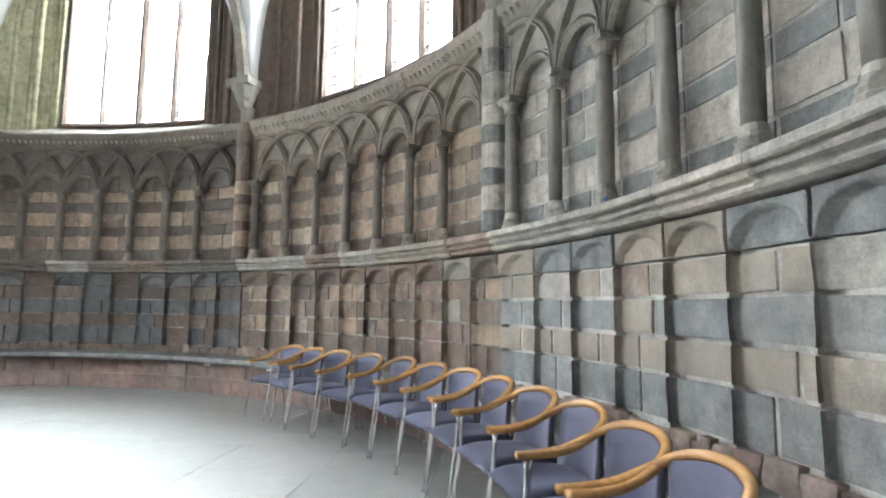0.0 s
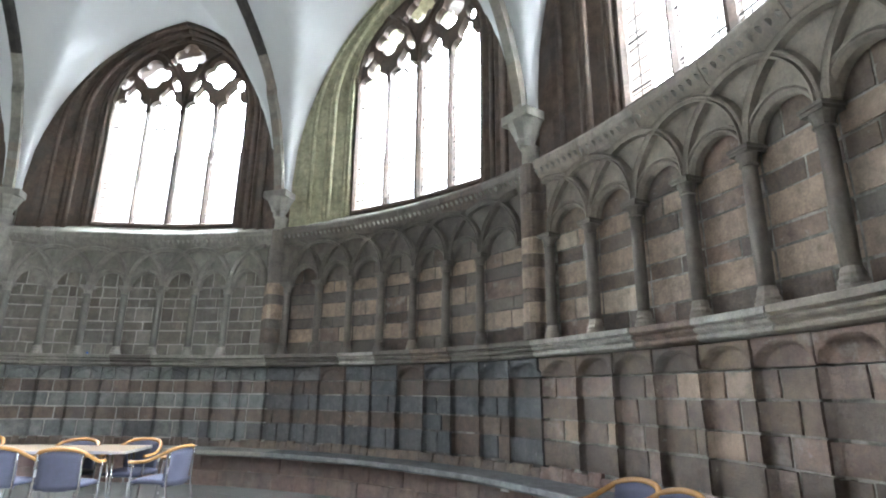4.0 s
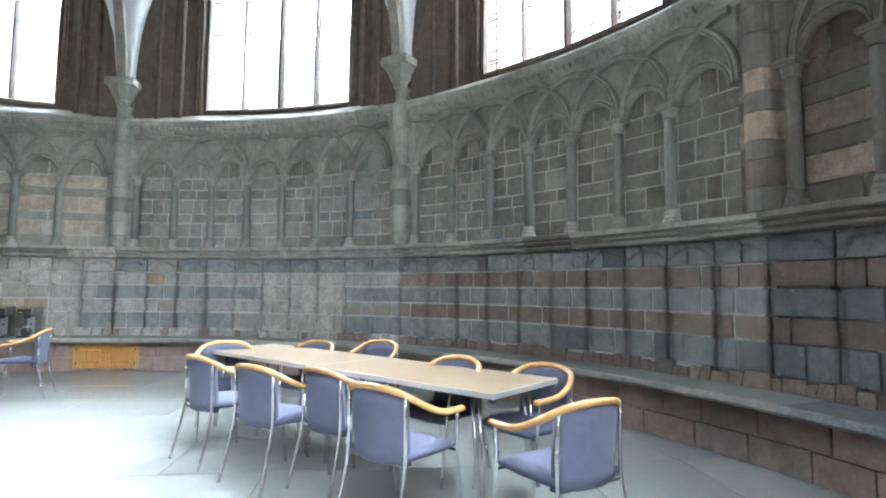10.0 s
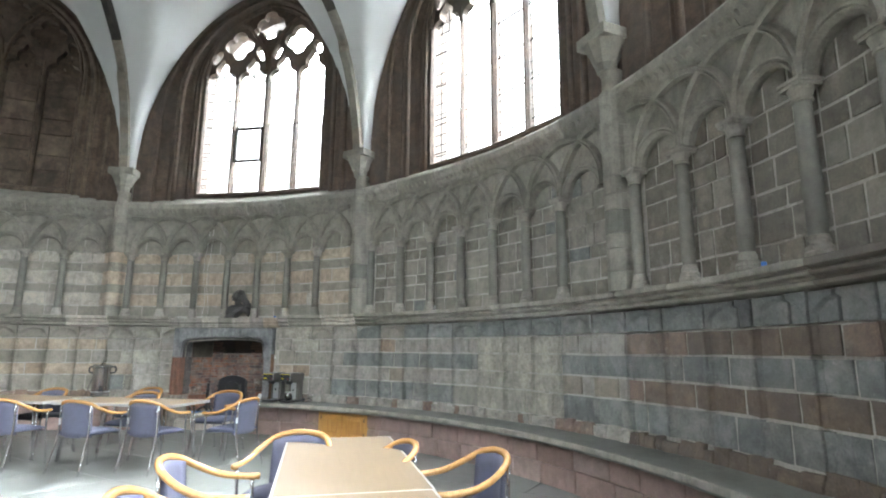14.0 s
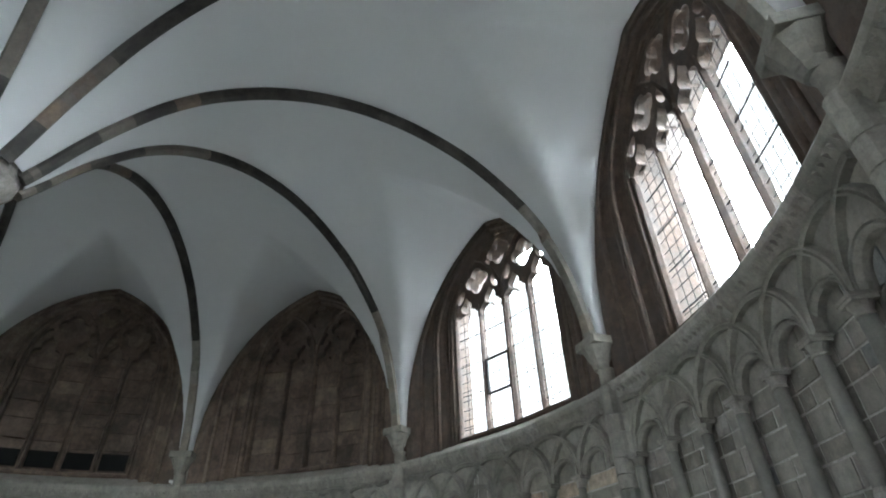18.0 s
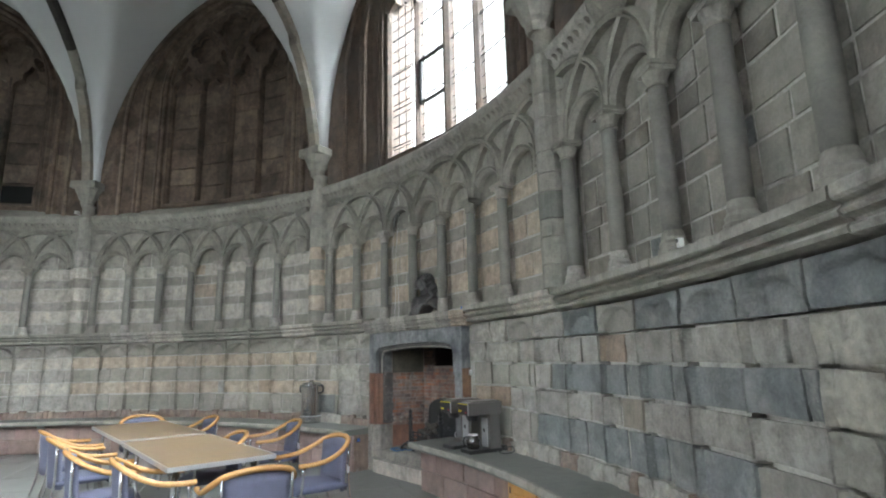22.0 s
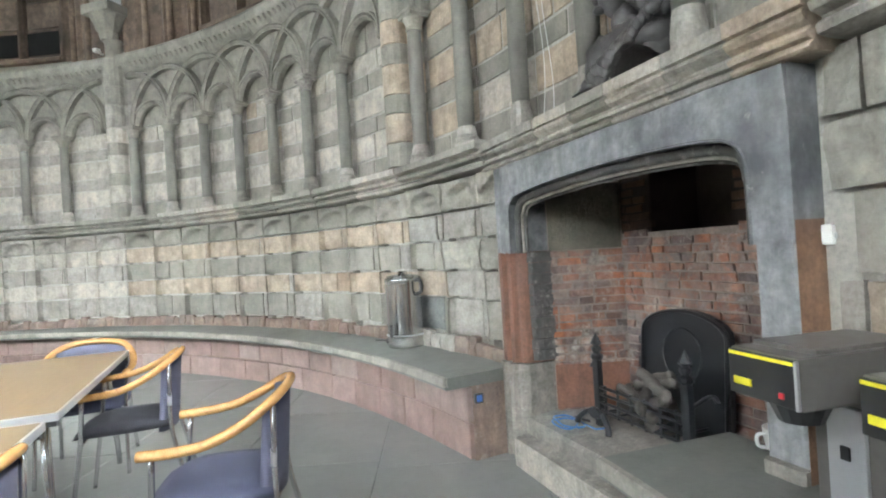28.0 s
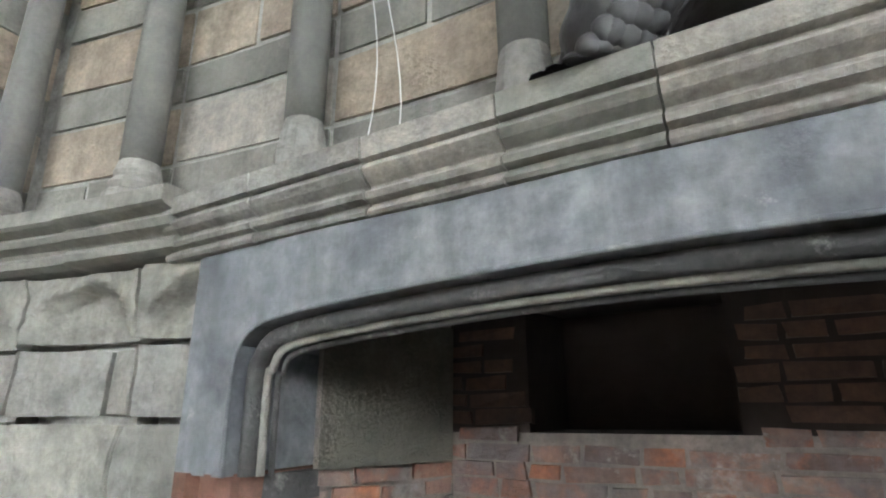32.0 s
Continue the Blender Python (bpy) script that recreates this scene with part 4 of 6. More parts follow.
                if abs(math.sin(d)) <= 1 and math.cos(d) > 0:
                    best = max(best, size * math.cos(d) + math.sqrt(max(0.0, size * size * (1 - math.sin(d) ** 2))))
            pts.append((best * math.cos(t + turn), best * math.sin(t + turn)))
        ring_bar(ca, cz, pts, 0.028, 0.05, name)

    lights = [-9.4, -4.7, 0, 4.7, 9.4]
    for a, wdt in ((-4.7, 0.075), (0, 0.12), (4.7, 0.075)):
        bar([(a, 4.4), (a, 5.8), (a, 7.25 if a else 7.5)], wdt, 0.15, "mullion", jamb_mat)
    bar(full_curve(9.4, 4.4, 7.05, 8.66, 3, 14), 0.1, 0.16, "arch_frame", jamb_mat)
    bar([(-9.4, 4.5), (0, 4.5), (9.4, 4.5)], 0.14, 0.22, "sill", jamb_mat)
    # two sub-arches and the foils in the head
    for sgn in (-1, 1):
        c = sgn * 4.7
        pts = [(c - 4.7, 7.1), (c - 4.2, 7.55), (c - 3.0, 7.95), (c - 1.4, 8.24), (c, 8.36), (c + 1.4, 8.24), (c + 3.0, 7.95), (c + 4.2, 7.55), (c + 4.7, 7.1)]
        bar(pts, 0.07, 0.1, "sub_arch", jamb_mat, 8.41)
        foil(c, 7.84, 0.165, 4)
    foil(0, 8.27, 0.165, 4)
    plate = new("tracery_plate", TRACERY[blind])
    plate.matrix_world = Matrix.Rotation(radians(mid), 4, "Z")
    plate.parent = win
    tagged(plate, "pierced stone plate of the tracery")
    # blind bays are walled up
    if blind:
        c = full_curve(9.6, 4.4, 7.05, 8.68, 3, 14)
        pts = [polar(mid + a, 8.68, z) for a, z in c]
        m = len(c) // 2
        faces = [(i, i + 1, len(c) - 2 - i, len(c) - 1 - i) for i in range(m - 1)] + [(m - 1, m, m + 1)]
        obj("infill", pts, faces, jamb_mat, win, "brown stone infill")
        for b0, b1 in zip(lights, lights[1:]):
            z = 4.55
            while z < 7.0:
                z1 = min(7.05, z + random.uniform(0.28, 0.5))
                block(win, mid + b0 + 0.4, mid + b1 - 0.4, z, z1, lambda a, q: 8.5, BLIND, 2, 2, "infill_stone")
                z = z1
        if k == 7:
            for b0, b1 in zip(lights, lights[1:]):
                # no opening is cut: a flat black sheet paints the slot's darkness
                v = [polar(mid + b, 8.478, z) for b in (b0 + 0.5, b1 - 0.5) for z in (4.62, 4.97)]
                obj("vent_slot", v, [(0, 1, 3, 2)], VOID, win, "flat black sheet standing for the unlit slot at the foot of the light")
    else:
        panes = [(-9.3, -4.8), (-4.6, -0.1), (0.1, 4.6), (4.8, 9.3)]
        for b0, b1 in panes:
            v = [polar(mid + b, 8.5, z) for z in (4.45, 8.6) for b in (b0, b1)]
            g = obj("pane", v, [(0, 1, 3, 2)], GLASS, win, "clear leaded glass")
            g.visible_shadow = False
            z = 4.75
            while z < 7.2:
                bar([(b0, z), ((b0 + b1) / 2, z), (b1, z)], 0.014 if k != 5 else 0.01, 0.02, "saddle_bar", LEAD, 8.49)
                z += 0.62
        if k == 5:
            for pts in ([(0.45, 5.25), (0.45, 5.95)], [(4.3, 5.25), (4.3, 5.95)], [(0.3, 5.25), (4.4, 5.25)], [(0.3, 5.95), (4.4, 5.95)]):
                bar([pts[0], ((pts[0][0] + pts[1][0]) / 2, (pts[0][1] + pts[1][1]) / 2), pts[1]], 0.05, 0.05, "casement_frame", LEAD, 8.46)
        # lattice of lead
        v, f = [], []
        for b0, b1 in panes:
            rows = [4.5 + 0.19 * q for q in range(15)]
            cols = [b0 + (b1 - b0) * q / 4 for q in range(1, 4)]
            for a in cols:
                s = len(v)
                v += [polar(mid + a - 0.05, 8.495, 4.45), polar(mid + a + 0.05, 8.495, 4.45), polar(mid + a + 0.05, 8.495, 7.4), polar(mid + a - 0.05, 8.495, 7.4)]
                f.append((s, s + 1, s + 2, s + 3))
            for z in rows:
                s = len(v)
                v += [polar(mid + b0, 8.495, z), polar(mid + b1, 8.495, z), polar(mid + b1, 8.495, z + 0.014), polar(mid + b0, 8.495, z + 0.014)]
                f.append((s, s + 1, s + 2, s + 3))
        tagged(obj("lead_lattice", v, f, LEAD, win, "thin lead cames"), kind="stuff")


# ---- floor, benches ----
v, f = lathe([(9.5, -0.25), (9.5, -0.012)], 60)
tagged(obj("floor", v, f, GROUT), "pale polished stone floor with large worn slabs", "floor", "", "structure")
floor_ob = bpy.data.objects["floor"]
RS = 7.65       # front of the bench below its slab
RSLAB = 7.53    # front edge of the slab
Z_SLAB0, Z_SLAB1 = 0.46, 0.535


def build_bench(a0, a1, name_label, ends=(False, False)):
    b = thing("stone_bench", pose(0, 0, 0), name_label, "stone bench", "bench round the wall", "structure")
    v, f = arc_strip(a0, a1, [(8.1, 0.0), (RS + 0.08, 0.0), (RS + 0.08, Z_SLAB0), (8.1, Z_SLAB0)], max(8, int((a1 - a0) / 2)))
    obj("core", v, f, ROSE, b)
    zs = [0.0, 0.23, Z_SLAB0]
    for c in range(2):
        a = a0
        while a < a1 - 0.1:
            d = min(a1, a + random.uniform(2.6, 4.6))
            d = a1 if a1 - d < 2 else d
            # shade on the bench front from 50 to 130 degrees is in the colour
            block(b, a, d, zs[c], zs[c + 1], lambda x, z: RS + 0.05, SHADEDPINK if 50 < a < 130 else PINK, 6, 2, "bench_stone", gap=0.003, rough=0.003)
            a = d
    a = a0
    while a < a1 - 0.1:
        d = min(a1, a + random.uniform(6.0, 9.0))
        d = a1 if a1 - d < 3 else d
        v, f = arc_strip(a + 0.01, d - 0.01, [(8.12, Z_SLAB0), (RSLAB + 0.02, Z_SLAB0), (RSLAB + 0.012, Z_SLAB0 + 0.01), (RSLAB + 0.012, Z_SLAB1 - 0.006), (RSLAB + 0.02, Z_SLAB1), (8.12, Z_SLAB1 + 0.004)], 6)
        # slab and nosing from 50 to 100 degrees: shade painted as darker stone
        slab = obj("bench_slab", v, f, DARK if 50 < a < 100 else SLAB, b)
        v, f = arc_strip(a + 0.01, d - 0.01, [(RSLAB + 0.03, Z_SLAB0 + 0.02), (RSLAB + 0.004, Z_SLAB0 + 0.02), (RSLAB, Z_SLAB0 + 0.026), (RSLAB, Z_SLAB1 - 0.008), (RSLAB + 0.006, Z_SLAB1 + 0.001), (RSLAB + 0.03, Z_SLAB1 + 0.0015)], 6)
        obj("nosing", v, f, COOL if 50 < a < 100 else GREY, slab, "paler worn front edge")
        a = d
    return b


def build_floor():
    z = 0.0
    x = -8.2
    while x < 8.2:
        wx = 0.95
        y = -8.2 + random.uniform(-0.5, 0.2)
        while y < 8.2:
            wy = random.uniform(0.9, 1.4)
            if max(math.hypot(x + wx / 2, y + wy / 2), 0) < 8.7:
                v = [Vector((x + 0.002, y + 0.003, -0.012)), Vector((x + wx - 0.003, y + 0.003, -0.012)), Vector((x + wx - 0.003, y + wy - 0.003, -0.012)), Vector((x + 0.003, y + wy - 0.003, -0.012))]
                up = [Vector((q.x + (0.002 if i in (0, 3) else -0.002), q.y + (0.002 if i < 2 else -0.002), 0.0)) for i, q in enumerate(v)]
                obj("floor_slab", v + up, [(4, 5, 6, 7), (0, 1, 5, 4), (1, 2, 6, 5), (2, 3, 7, 6), (3, 0, 4, 7)], FLOOR, floor_ob)
            y += wy
        x += wx


# ---- middle pillar ----
def build_pillar():
    p = thing("central_pillar", pose(0, 0, 0), "round pale stone pillar that carries the vault", "pillar", "", "structure")
    z = 0.45
    v, f = lathe([(0.85, 0.0), (0.85, 0.2), (0.78, 0.22), (0.72, 0.3), (0.62, 0.34), (0.6, 0.45)], 28)
    obj("base", v, f, GREY, p)
    while z < 5.3:
        z1 = min(5.32, z + 0.42)
        v, f = lathe([(0.375, z + 0.003), (0.38, z + 0.01), (0.38, z1 - 0.01), (0.375, z1 - 0.003)], 28)
        obj("drum", v, f, MID, p, smooth=False)
        z = z1
    v, f = lathe([(0.38, 5.3), (0.42, 5.34), (0.42, 5.4), (0.38, 5.44), (0.42, 5.55), (0.49, 5.66), (0.51, 5.68), (0.52, 5.77), (0.5, 5.84), (0.48, 6.1)], 28)
    obj("capital", v, f, MID, p)
# ---- fireplace ----
FP = pose(-7.499, -2.566, 0, 0, 0, 109.3)     # x to the right along its face, y into the wall


def rough_box(name, size, centre, material, parent, jitter=0.004, label="", turn=None):
    """A cheap hand-made block: a box with slightly moved corners."""
    sx, sy, sz = (s / 2 for s in size)
    v = []
    for x in (-1, 1):
        for y in (-1, 1):
            for z in (-1, 1):
                p = Vector((x * sx + random.uniform(-jitter, jitter), y * sy + random.uniform(-jitter, jitter), z * sz + random.uniform(-jitter, jitter)))
                v.append((turn @ p if turn else p) + Vector(centre))
    f = [(0, 1, 3, 2), (4, 6, 7, 5), (0, 4, 5, 1), (2, 3, 7, 6), (0, 2, 6, 4), (1, 5, 7, 3)]
    return obj(name, v, f, material, parent, label)


def extrude_x(profile, x0, x1):
    n = len(profile)
    v = [Vector((x, y, z)) for x in (x0, x1) for y, z in profile]
    f = [(i, (i + 1) % n, n + (i + 1) % n, n + i) for i in range(n)] + [tuple(range(n))[::-1], tuple(range(n, 2 * n))]
    return v, f


def build_fireplace():
    fp = thing("fireplace", FP, "old open fireplace with slate lintel, red stone jambs and brick back", "fireplace", "", "structure")
    opening = [(-0.94, 1.26), (-0.94, 1.48), (-0.925, 1.555), (-0.87, 1.6), (-0.75, 1.622), (-0.4, 1.645), (0.0, 1.655), (0.3, 1.65), (0.55, 1.635), (0.68, 1.605), (0.73, 1.54), (0.74, 1.42), (0.74, 1.26)]
    # slate lintel face with its return
    v, f = [], []
    outer = [(-1.11, 1.26), (-1.11, 1.5), (-1.11, 1.7), (-1.11, 1.8), (-0.7, 1.805), (-0.3, 1.8), (0.0, 1.805), (0.3, 1.8), (0.6, 1.805), (0.875, 1.8), (0.885, 1.65), (0.885, 1.5), (0.885, 1.26)]
    n = len(opening)
    for y in (0.0, 0.4):
        v += [Vector((x, y, z)) for x, z in opening] + [Vector((x, y, z)) for x, z in outer]
    for i in range(n - 1):
        f.append((i, i + 1, n + i + 1, n + i))
        f.append((n + i, n + i + 1, 3 * n + i + 1, 3 * n + i))
        f.append((i, 2 * n + i, 2 * n + i + 1, i + 1))
    obj("lintel", v, f, SLATE, fp, "cracked blue-grey slate lintel")
    for q, (rad, y, inset) in enumerate(((0.006, 0.0, 0.003), (0.022, 0.05, 0.03), (0.01, 0.066, 0.055), (0.007, 0.085, 0.07))):
        cx, cz = -0.05, 1.3
        pts = []
        for x, z in opening:
            dx = inset if x < cx else -inset
            pts.append((x + (dx if z < 1.6 else dx * 0.5), y, z - (inset if z > 1.5 else 0)))
        v, f = tube(curve_points(pts, 3), rad, 8)
        obj("lintel_moulding", v, f, (SLATE, REVEAL, PATCH, REVEAL)[q], fp, smooth=True)
    # jambs: grey base, red shaft, slate head
    for s in (-1, 1):
        red = JAMBRED
        label = "chamfered red sandstone jamb"
        if s < 0:
            outline = [(-1.11, 0.0), (-1.05, -0.01), (-1.035, 0.018), (-1.01, 0.018), (-0.99, -0.006), (-0.96, 0.004), (-0.945, 0.035), (-0.92, 0.04), (-0.905, 0.06), (-0.895, 0.085), (-0.9, 0.3), (-1.11, 0.3)]
        else:
            outline = [(0.885, 0.36), (0.74, 0.3), (0.73, 0.2), (0.735, 0.1), (0.74, 0.03), (0.755, 0.0), (0.875, 0.0), (0.885, 0.01)]
        nn = len(outline)
        for z0, z1, mat, lab in ((0.0, 0.58, HEARTH, "worn pale jamb base"), (0.585, 1.265, red, label), (1.27, 1.5, SLATE, "slate jamb head")):
            grow = 0.025 if z1 < 0.7 else 0.0
            if z1 > 1.4:
                out2 = [(x, y + 0.02) for x, y in outline]
            else:
                out2 = [(x, y - grow) for x, y in outline]
            v = [Vector((x, y, z)) for z in (z0, z1) for x, y in out2]
            f = [(i, (i + 1) % nn, nn + (i + 1) % nn, nn + i) for i in range(nn)] + [tuple(range(nn))[::-1], tuple(range(nn, 2 * nn))]
            obj("jamb_block", v, f, mat if s < 0 or z1 < 0.7 or z1 > 1.3 else SLATE, fp, lab)
    # mottled reveal behind the red jamb
    inner = [(-0.896, 0.088), (-0.885, 0.095), (-0.872, 0.11), (-0.862, 0.15), (-0.858, 0.24), (-0.898, 0.28)]
    m = len(inner)
    for q in range(10):
        z0, z1 = 0.6 + 0.0665 * q, 0.6 + 0.0665 * (q + 1) - 0.003
        v = [Vector((x + random.uniform(-0.004, 0.004), y + random.uniform(-0.005, 0.005), z)) for z in (z0, z1) for x, y in inner]
        f = [(i, (i + 1) % m, m + (i + 1) % m, m + i) for i in range(m)] + [tuple(range(m))[::-1], tuple(range(m, 2 * m))]
        obj("reveal_stone", v, f, REVEAL, fp, "mottled grey reveal stone")
    # ochre return on the side of the chimney breast
    v, f = [Vector((0.888, y, z)) for y in (0.0, 0.42) for z in (0.1, 1.33)], [(0, 1, 3, 2)]
    obj("side_return", v, f, stone("ochre_limewash", [(0.2, 0.115, 0.07), (0.23, 0.13, 0.08)], relief=0.003), fp, "ochre painted side of the breast")
    v = [Vector((0.89, y, z)) for y in (0.0, 0.42) for z in (1.33, 1.8)]
    obj("side_return_upper", v, [(0, 1, 3, 2)], SLATE, fp)
    # raised hearth with a low kerb, core behind the bricks, sooty throat
    v, f = extrude_x([(0.02, 0.0), (0.02, 0.24), (0.035, 0.262), (0.3, 0.28), (0.8, 0.285), (0.8, 0.0)], -0.9, 0.885)
    obj("hearth", v, f, HEARTH, fp, "worn stone hearth slab")
    for x0, x1 in ((-0.89, -0.52), (-0.515, -0.1), (-0.095, 0.38), (0.385, 0.9)):
        v, f = extrude_x([(-0.07, 0.0), (-0.07, 0.15), (-0.055, 0.165), (0.018, 0.172), (0.018, 0.0)], x0, x1)
        obj("hearth_kerb", v, f, HEARTH, fp, "low grey kerb stone of the hearth")
    v, f = extrude_x([(-0.08, 0.0), (-0.08, 0.158), (-0.072, 0.16), (-0.072, 0.0)], -0.88, 0.6)
    obj("hearth_edge", v, f, PALE, fp, "white hearth edge strip")
    BL, BR = Vector((-0.72, 0.665, 0)), Vector((0.6, 0.675, 0))
    FL, FR = Vector((-0.87, 0.22, 0)), Vector((0.75, 0.22, 0))
    pts = [FL, BL, BR, FR]
    M0, M1, MZ = -0.46, 0.08, 1.34     # flue mouth in the back wall
    ML, MR = Vector((M0, BL.y, 0)), Vector((M1, BR.y, 0))
    for p, q, z0, z1, mat in ((FL, BL, 0.2, 1.72, BRICKMORTAR), (BL, BR, 0.2, MZ, BRICKMORTAR), (BL, ML, MZ, 1.72, SOOT), (MR, BR, MZ, 1.72, SOOT), (BR, FR, 0.2, 1.72, BRICKMORTAR)):
        v = [Vector((w.x, w.y, z)) for z in (z0, z1) for w in (p, q)]
        obj("brick_bed", v, [(0, 1, 3, 2)], mat, fp)
    deep = Vector((0, 0.35, 0))
    v = [ML, MR, MR + deep, ML + deep]
    v = [Vector((w.x, w.y, z)) for z in (MZ, 1.72) for w in v]
    obj("flue", v, [(0, 1, 2, 3), (1, 2, 6, 5), (2, 3, 7, 6), (3, 0, 4, 7)], SOOT, fp, "soot-black flue mouth")
    v = [Vector((x, y, z)) for x, y, z in ((-0.93, 0.1, 1.66), (0.85, 0.1, 1.66), (0.85, 1.05, 1.72), (-0.93, 1.05, 1.72))]
    obj("throat_soffit", v, [(0, 1, 2, 3)], SOOT, fp, "soot-black throat")
    side = (BL - FL).normalized()
    out = Vector((side.y, -side.x, 0)) * 0.03
    for name, z0, z1, mat, label in (("cheek_render", 1.262, 1.655, SMOKED, "smoke-stained render on the cheek"), ("red_render", 0.3, 0.565, JAMBRED, "smooth red render at the foot of the cheek")):
        v = [Vector((w.x, w.y, z)) + out for z in (z0, z1) for w in (FL, FL.lerp(BL, 0.5), BL - side * 0.02)]
        v = [w + out * ripple(w, 7, 0.4) for w in v]
        obj(name, v, [(0, 1, 4, 3), (1, 2, 5, 4)], mat, fp, label)
    for a, b in ((FL, BL), (BL, BR), (BR, FR)):
        d = b - a
        length = d.length
        e = d.normalized()
        nrm = Vector((e.y, -e.x, 0))
        turn = Matrix((e, -nrm, Vector((0, 0, 1)))).transposed()
        z, row = 0.285, 0
        while z < (1.25 if a == FL else 1.62):
            h = 0.043
            x = -random.uniform(0.0, 0.14)
            while x < length - 0.02:
                w = random.choice((0.2, 0.185, 0.19, 0.15, 0.1, 0.095)) * random.uniform(0.94, 1.05)
                x0, x1 = max(0.004, x), min(length - 0.004, x + w)
                mouth = a == BL and z + h > MZ and M0 - random.uniform(0, 0.06) < a.x + (x0 + x1) / 2 < M1 + random.uniform(0, 0.06)
                if x1 - x0 > 0.03 and not mouth:
                    c = a + e * ((x0 + x1) / 2) + nrm * -0.006 + Vector((0, 0, z + h / 2))
                    rough_box("brick", (x1 - x0 - 0.008, 0.03 + random.uniform(-0.005, 0.006), h - random.uniform(0.002, 0.008)), c, BRICK if z + 0.08 * random.random() < 1.38 else SOOTBRICK, fp, 0.005, turn=turn)
                x += w + 0.006
            z += h + 0.006
            row += 1
    return fp


def build_mantel():
    m = thing("mantel_shelf", FP, "moulded cream and grey stone mantel shelf over the fireplace", "mantel", "", "structure")
    prof = [(0.5, 1.81), (0.0, 1.81), (-0.006, 1.818), (-0.004, 1.828), (0.008, 1.832), (0.008, 1.84), (-0.014, 1.845), (-0.018, 1.858), (-0.012, 1.866), (0.004, 1.87), (0.004, 1.88), (-0.02, 1.893), (-0.032, 1.91), (-0.028, 1.92), (-0.018, 1.924), (-0.018, 1.93), (-0.036, 1.934), (-0.038, 1.985), (0.5, 1.988)]
    xs = [-1.26, -0.9, -0.54, -0.21, 0.08, 0.42, 0.7, 0.97]
    for i, (a, b) in enumerate(zip(xs, xs[1:])):
        d = random.uniform(-0.004, 0.004)
        v, f = extrude_x([(y + d + random.uniform(-0.002, 0.002), z) for y, z in prof], a + 0.002, b - 0.002)
        obj("mantel_stone", v, f, (MID, MID, PALE, GREY, PALE, MID, CREAM)[i], m)
    return m


def build_fireback():
    t = thing("fireback", FP @ pose(-0.19, 0.54, 0.285, -4) @ Matrix.Diagonal((1.02, 1, 0.81, 1)), "arched black cast-iron fireback leaning on the brick wall", "fireback")
    outline = [(-0.29, 0.0), (-0.29, 0.64)] + [(0.29 * -math.cos(math.pi * i / 12), 0.64 + 0.15 * math.sin(math.pi * i / 12)) for i in range(1, 12)] + [(0.29, 0.64), (0.29, 0.0)]
    n = len(outline)
    v = [Vector((x, y, z)) for y in (0.0, 0.035) for x, z in outline]
    f = [tuple(range(n))[::-1], tuple(range(n, 2 * n))] + [(i, (i + 1) % n, n + (i + 1) % n, n + i) for i in range(n)]
    obj("plate", v, f, IRON, t)
    v, f = tube([(x * 0.965, -0.008, max(0.02, z - 0.012)) for x, z in outline], 0.01, 6)
    obj("rim", v, f, IRON, t, smooth=True)
    v, f = tube([(0.13 * math.cos(a), -0.004, 0.5 + 0.17 * math.sin(a)) for a in [math.pi * 2 * i / 18 for i in range(19)]], 0.004, 6)
    obj("shield", v, f, IRON, t, smooth=True)
    for z in (0.4, 0.55):
        box_part("side_lug", (0.03, 0.03, 0.06), (-0.3, 0.01, z), IRON, t)


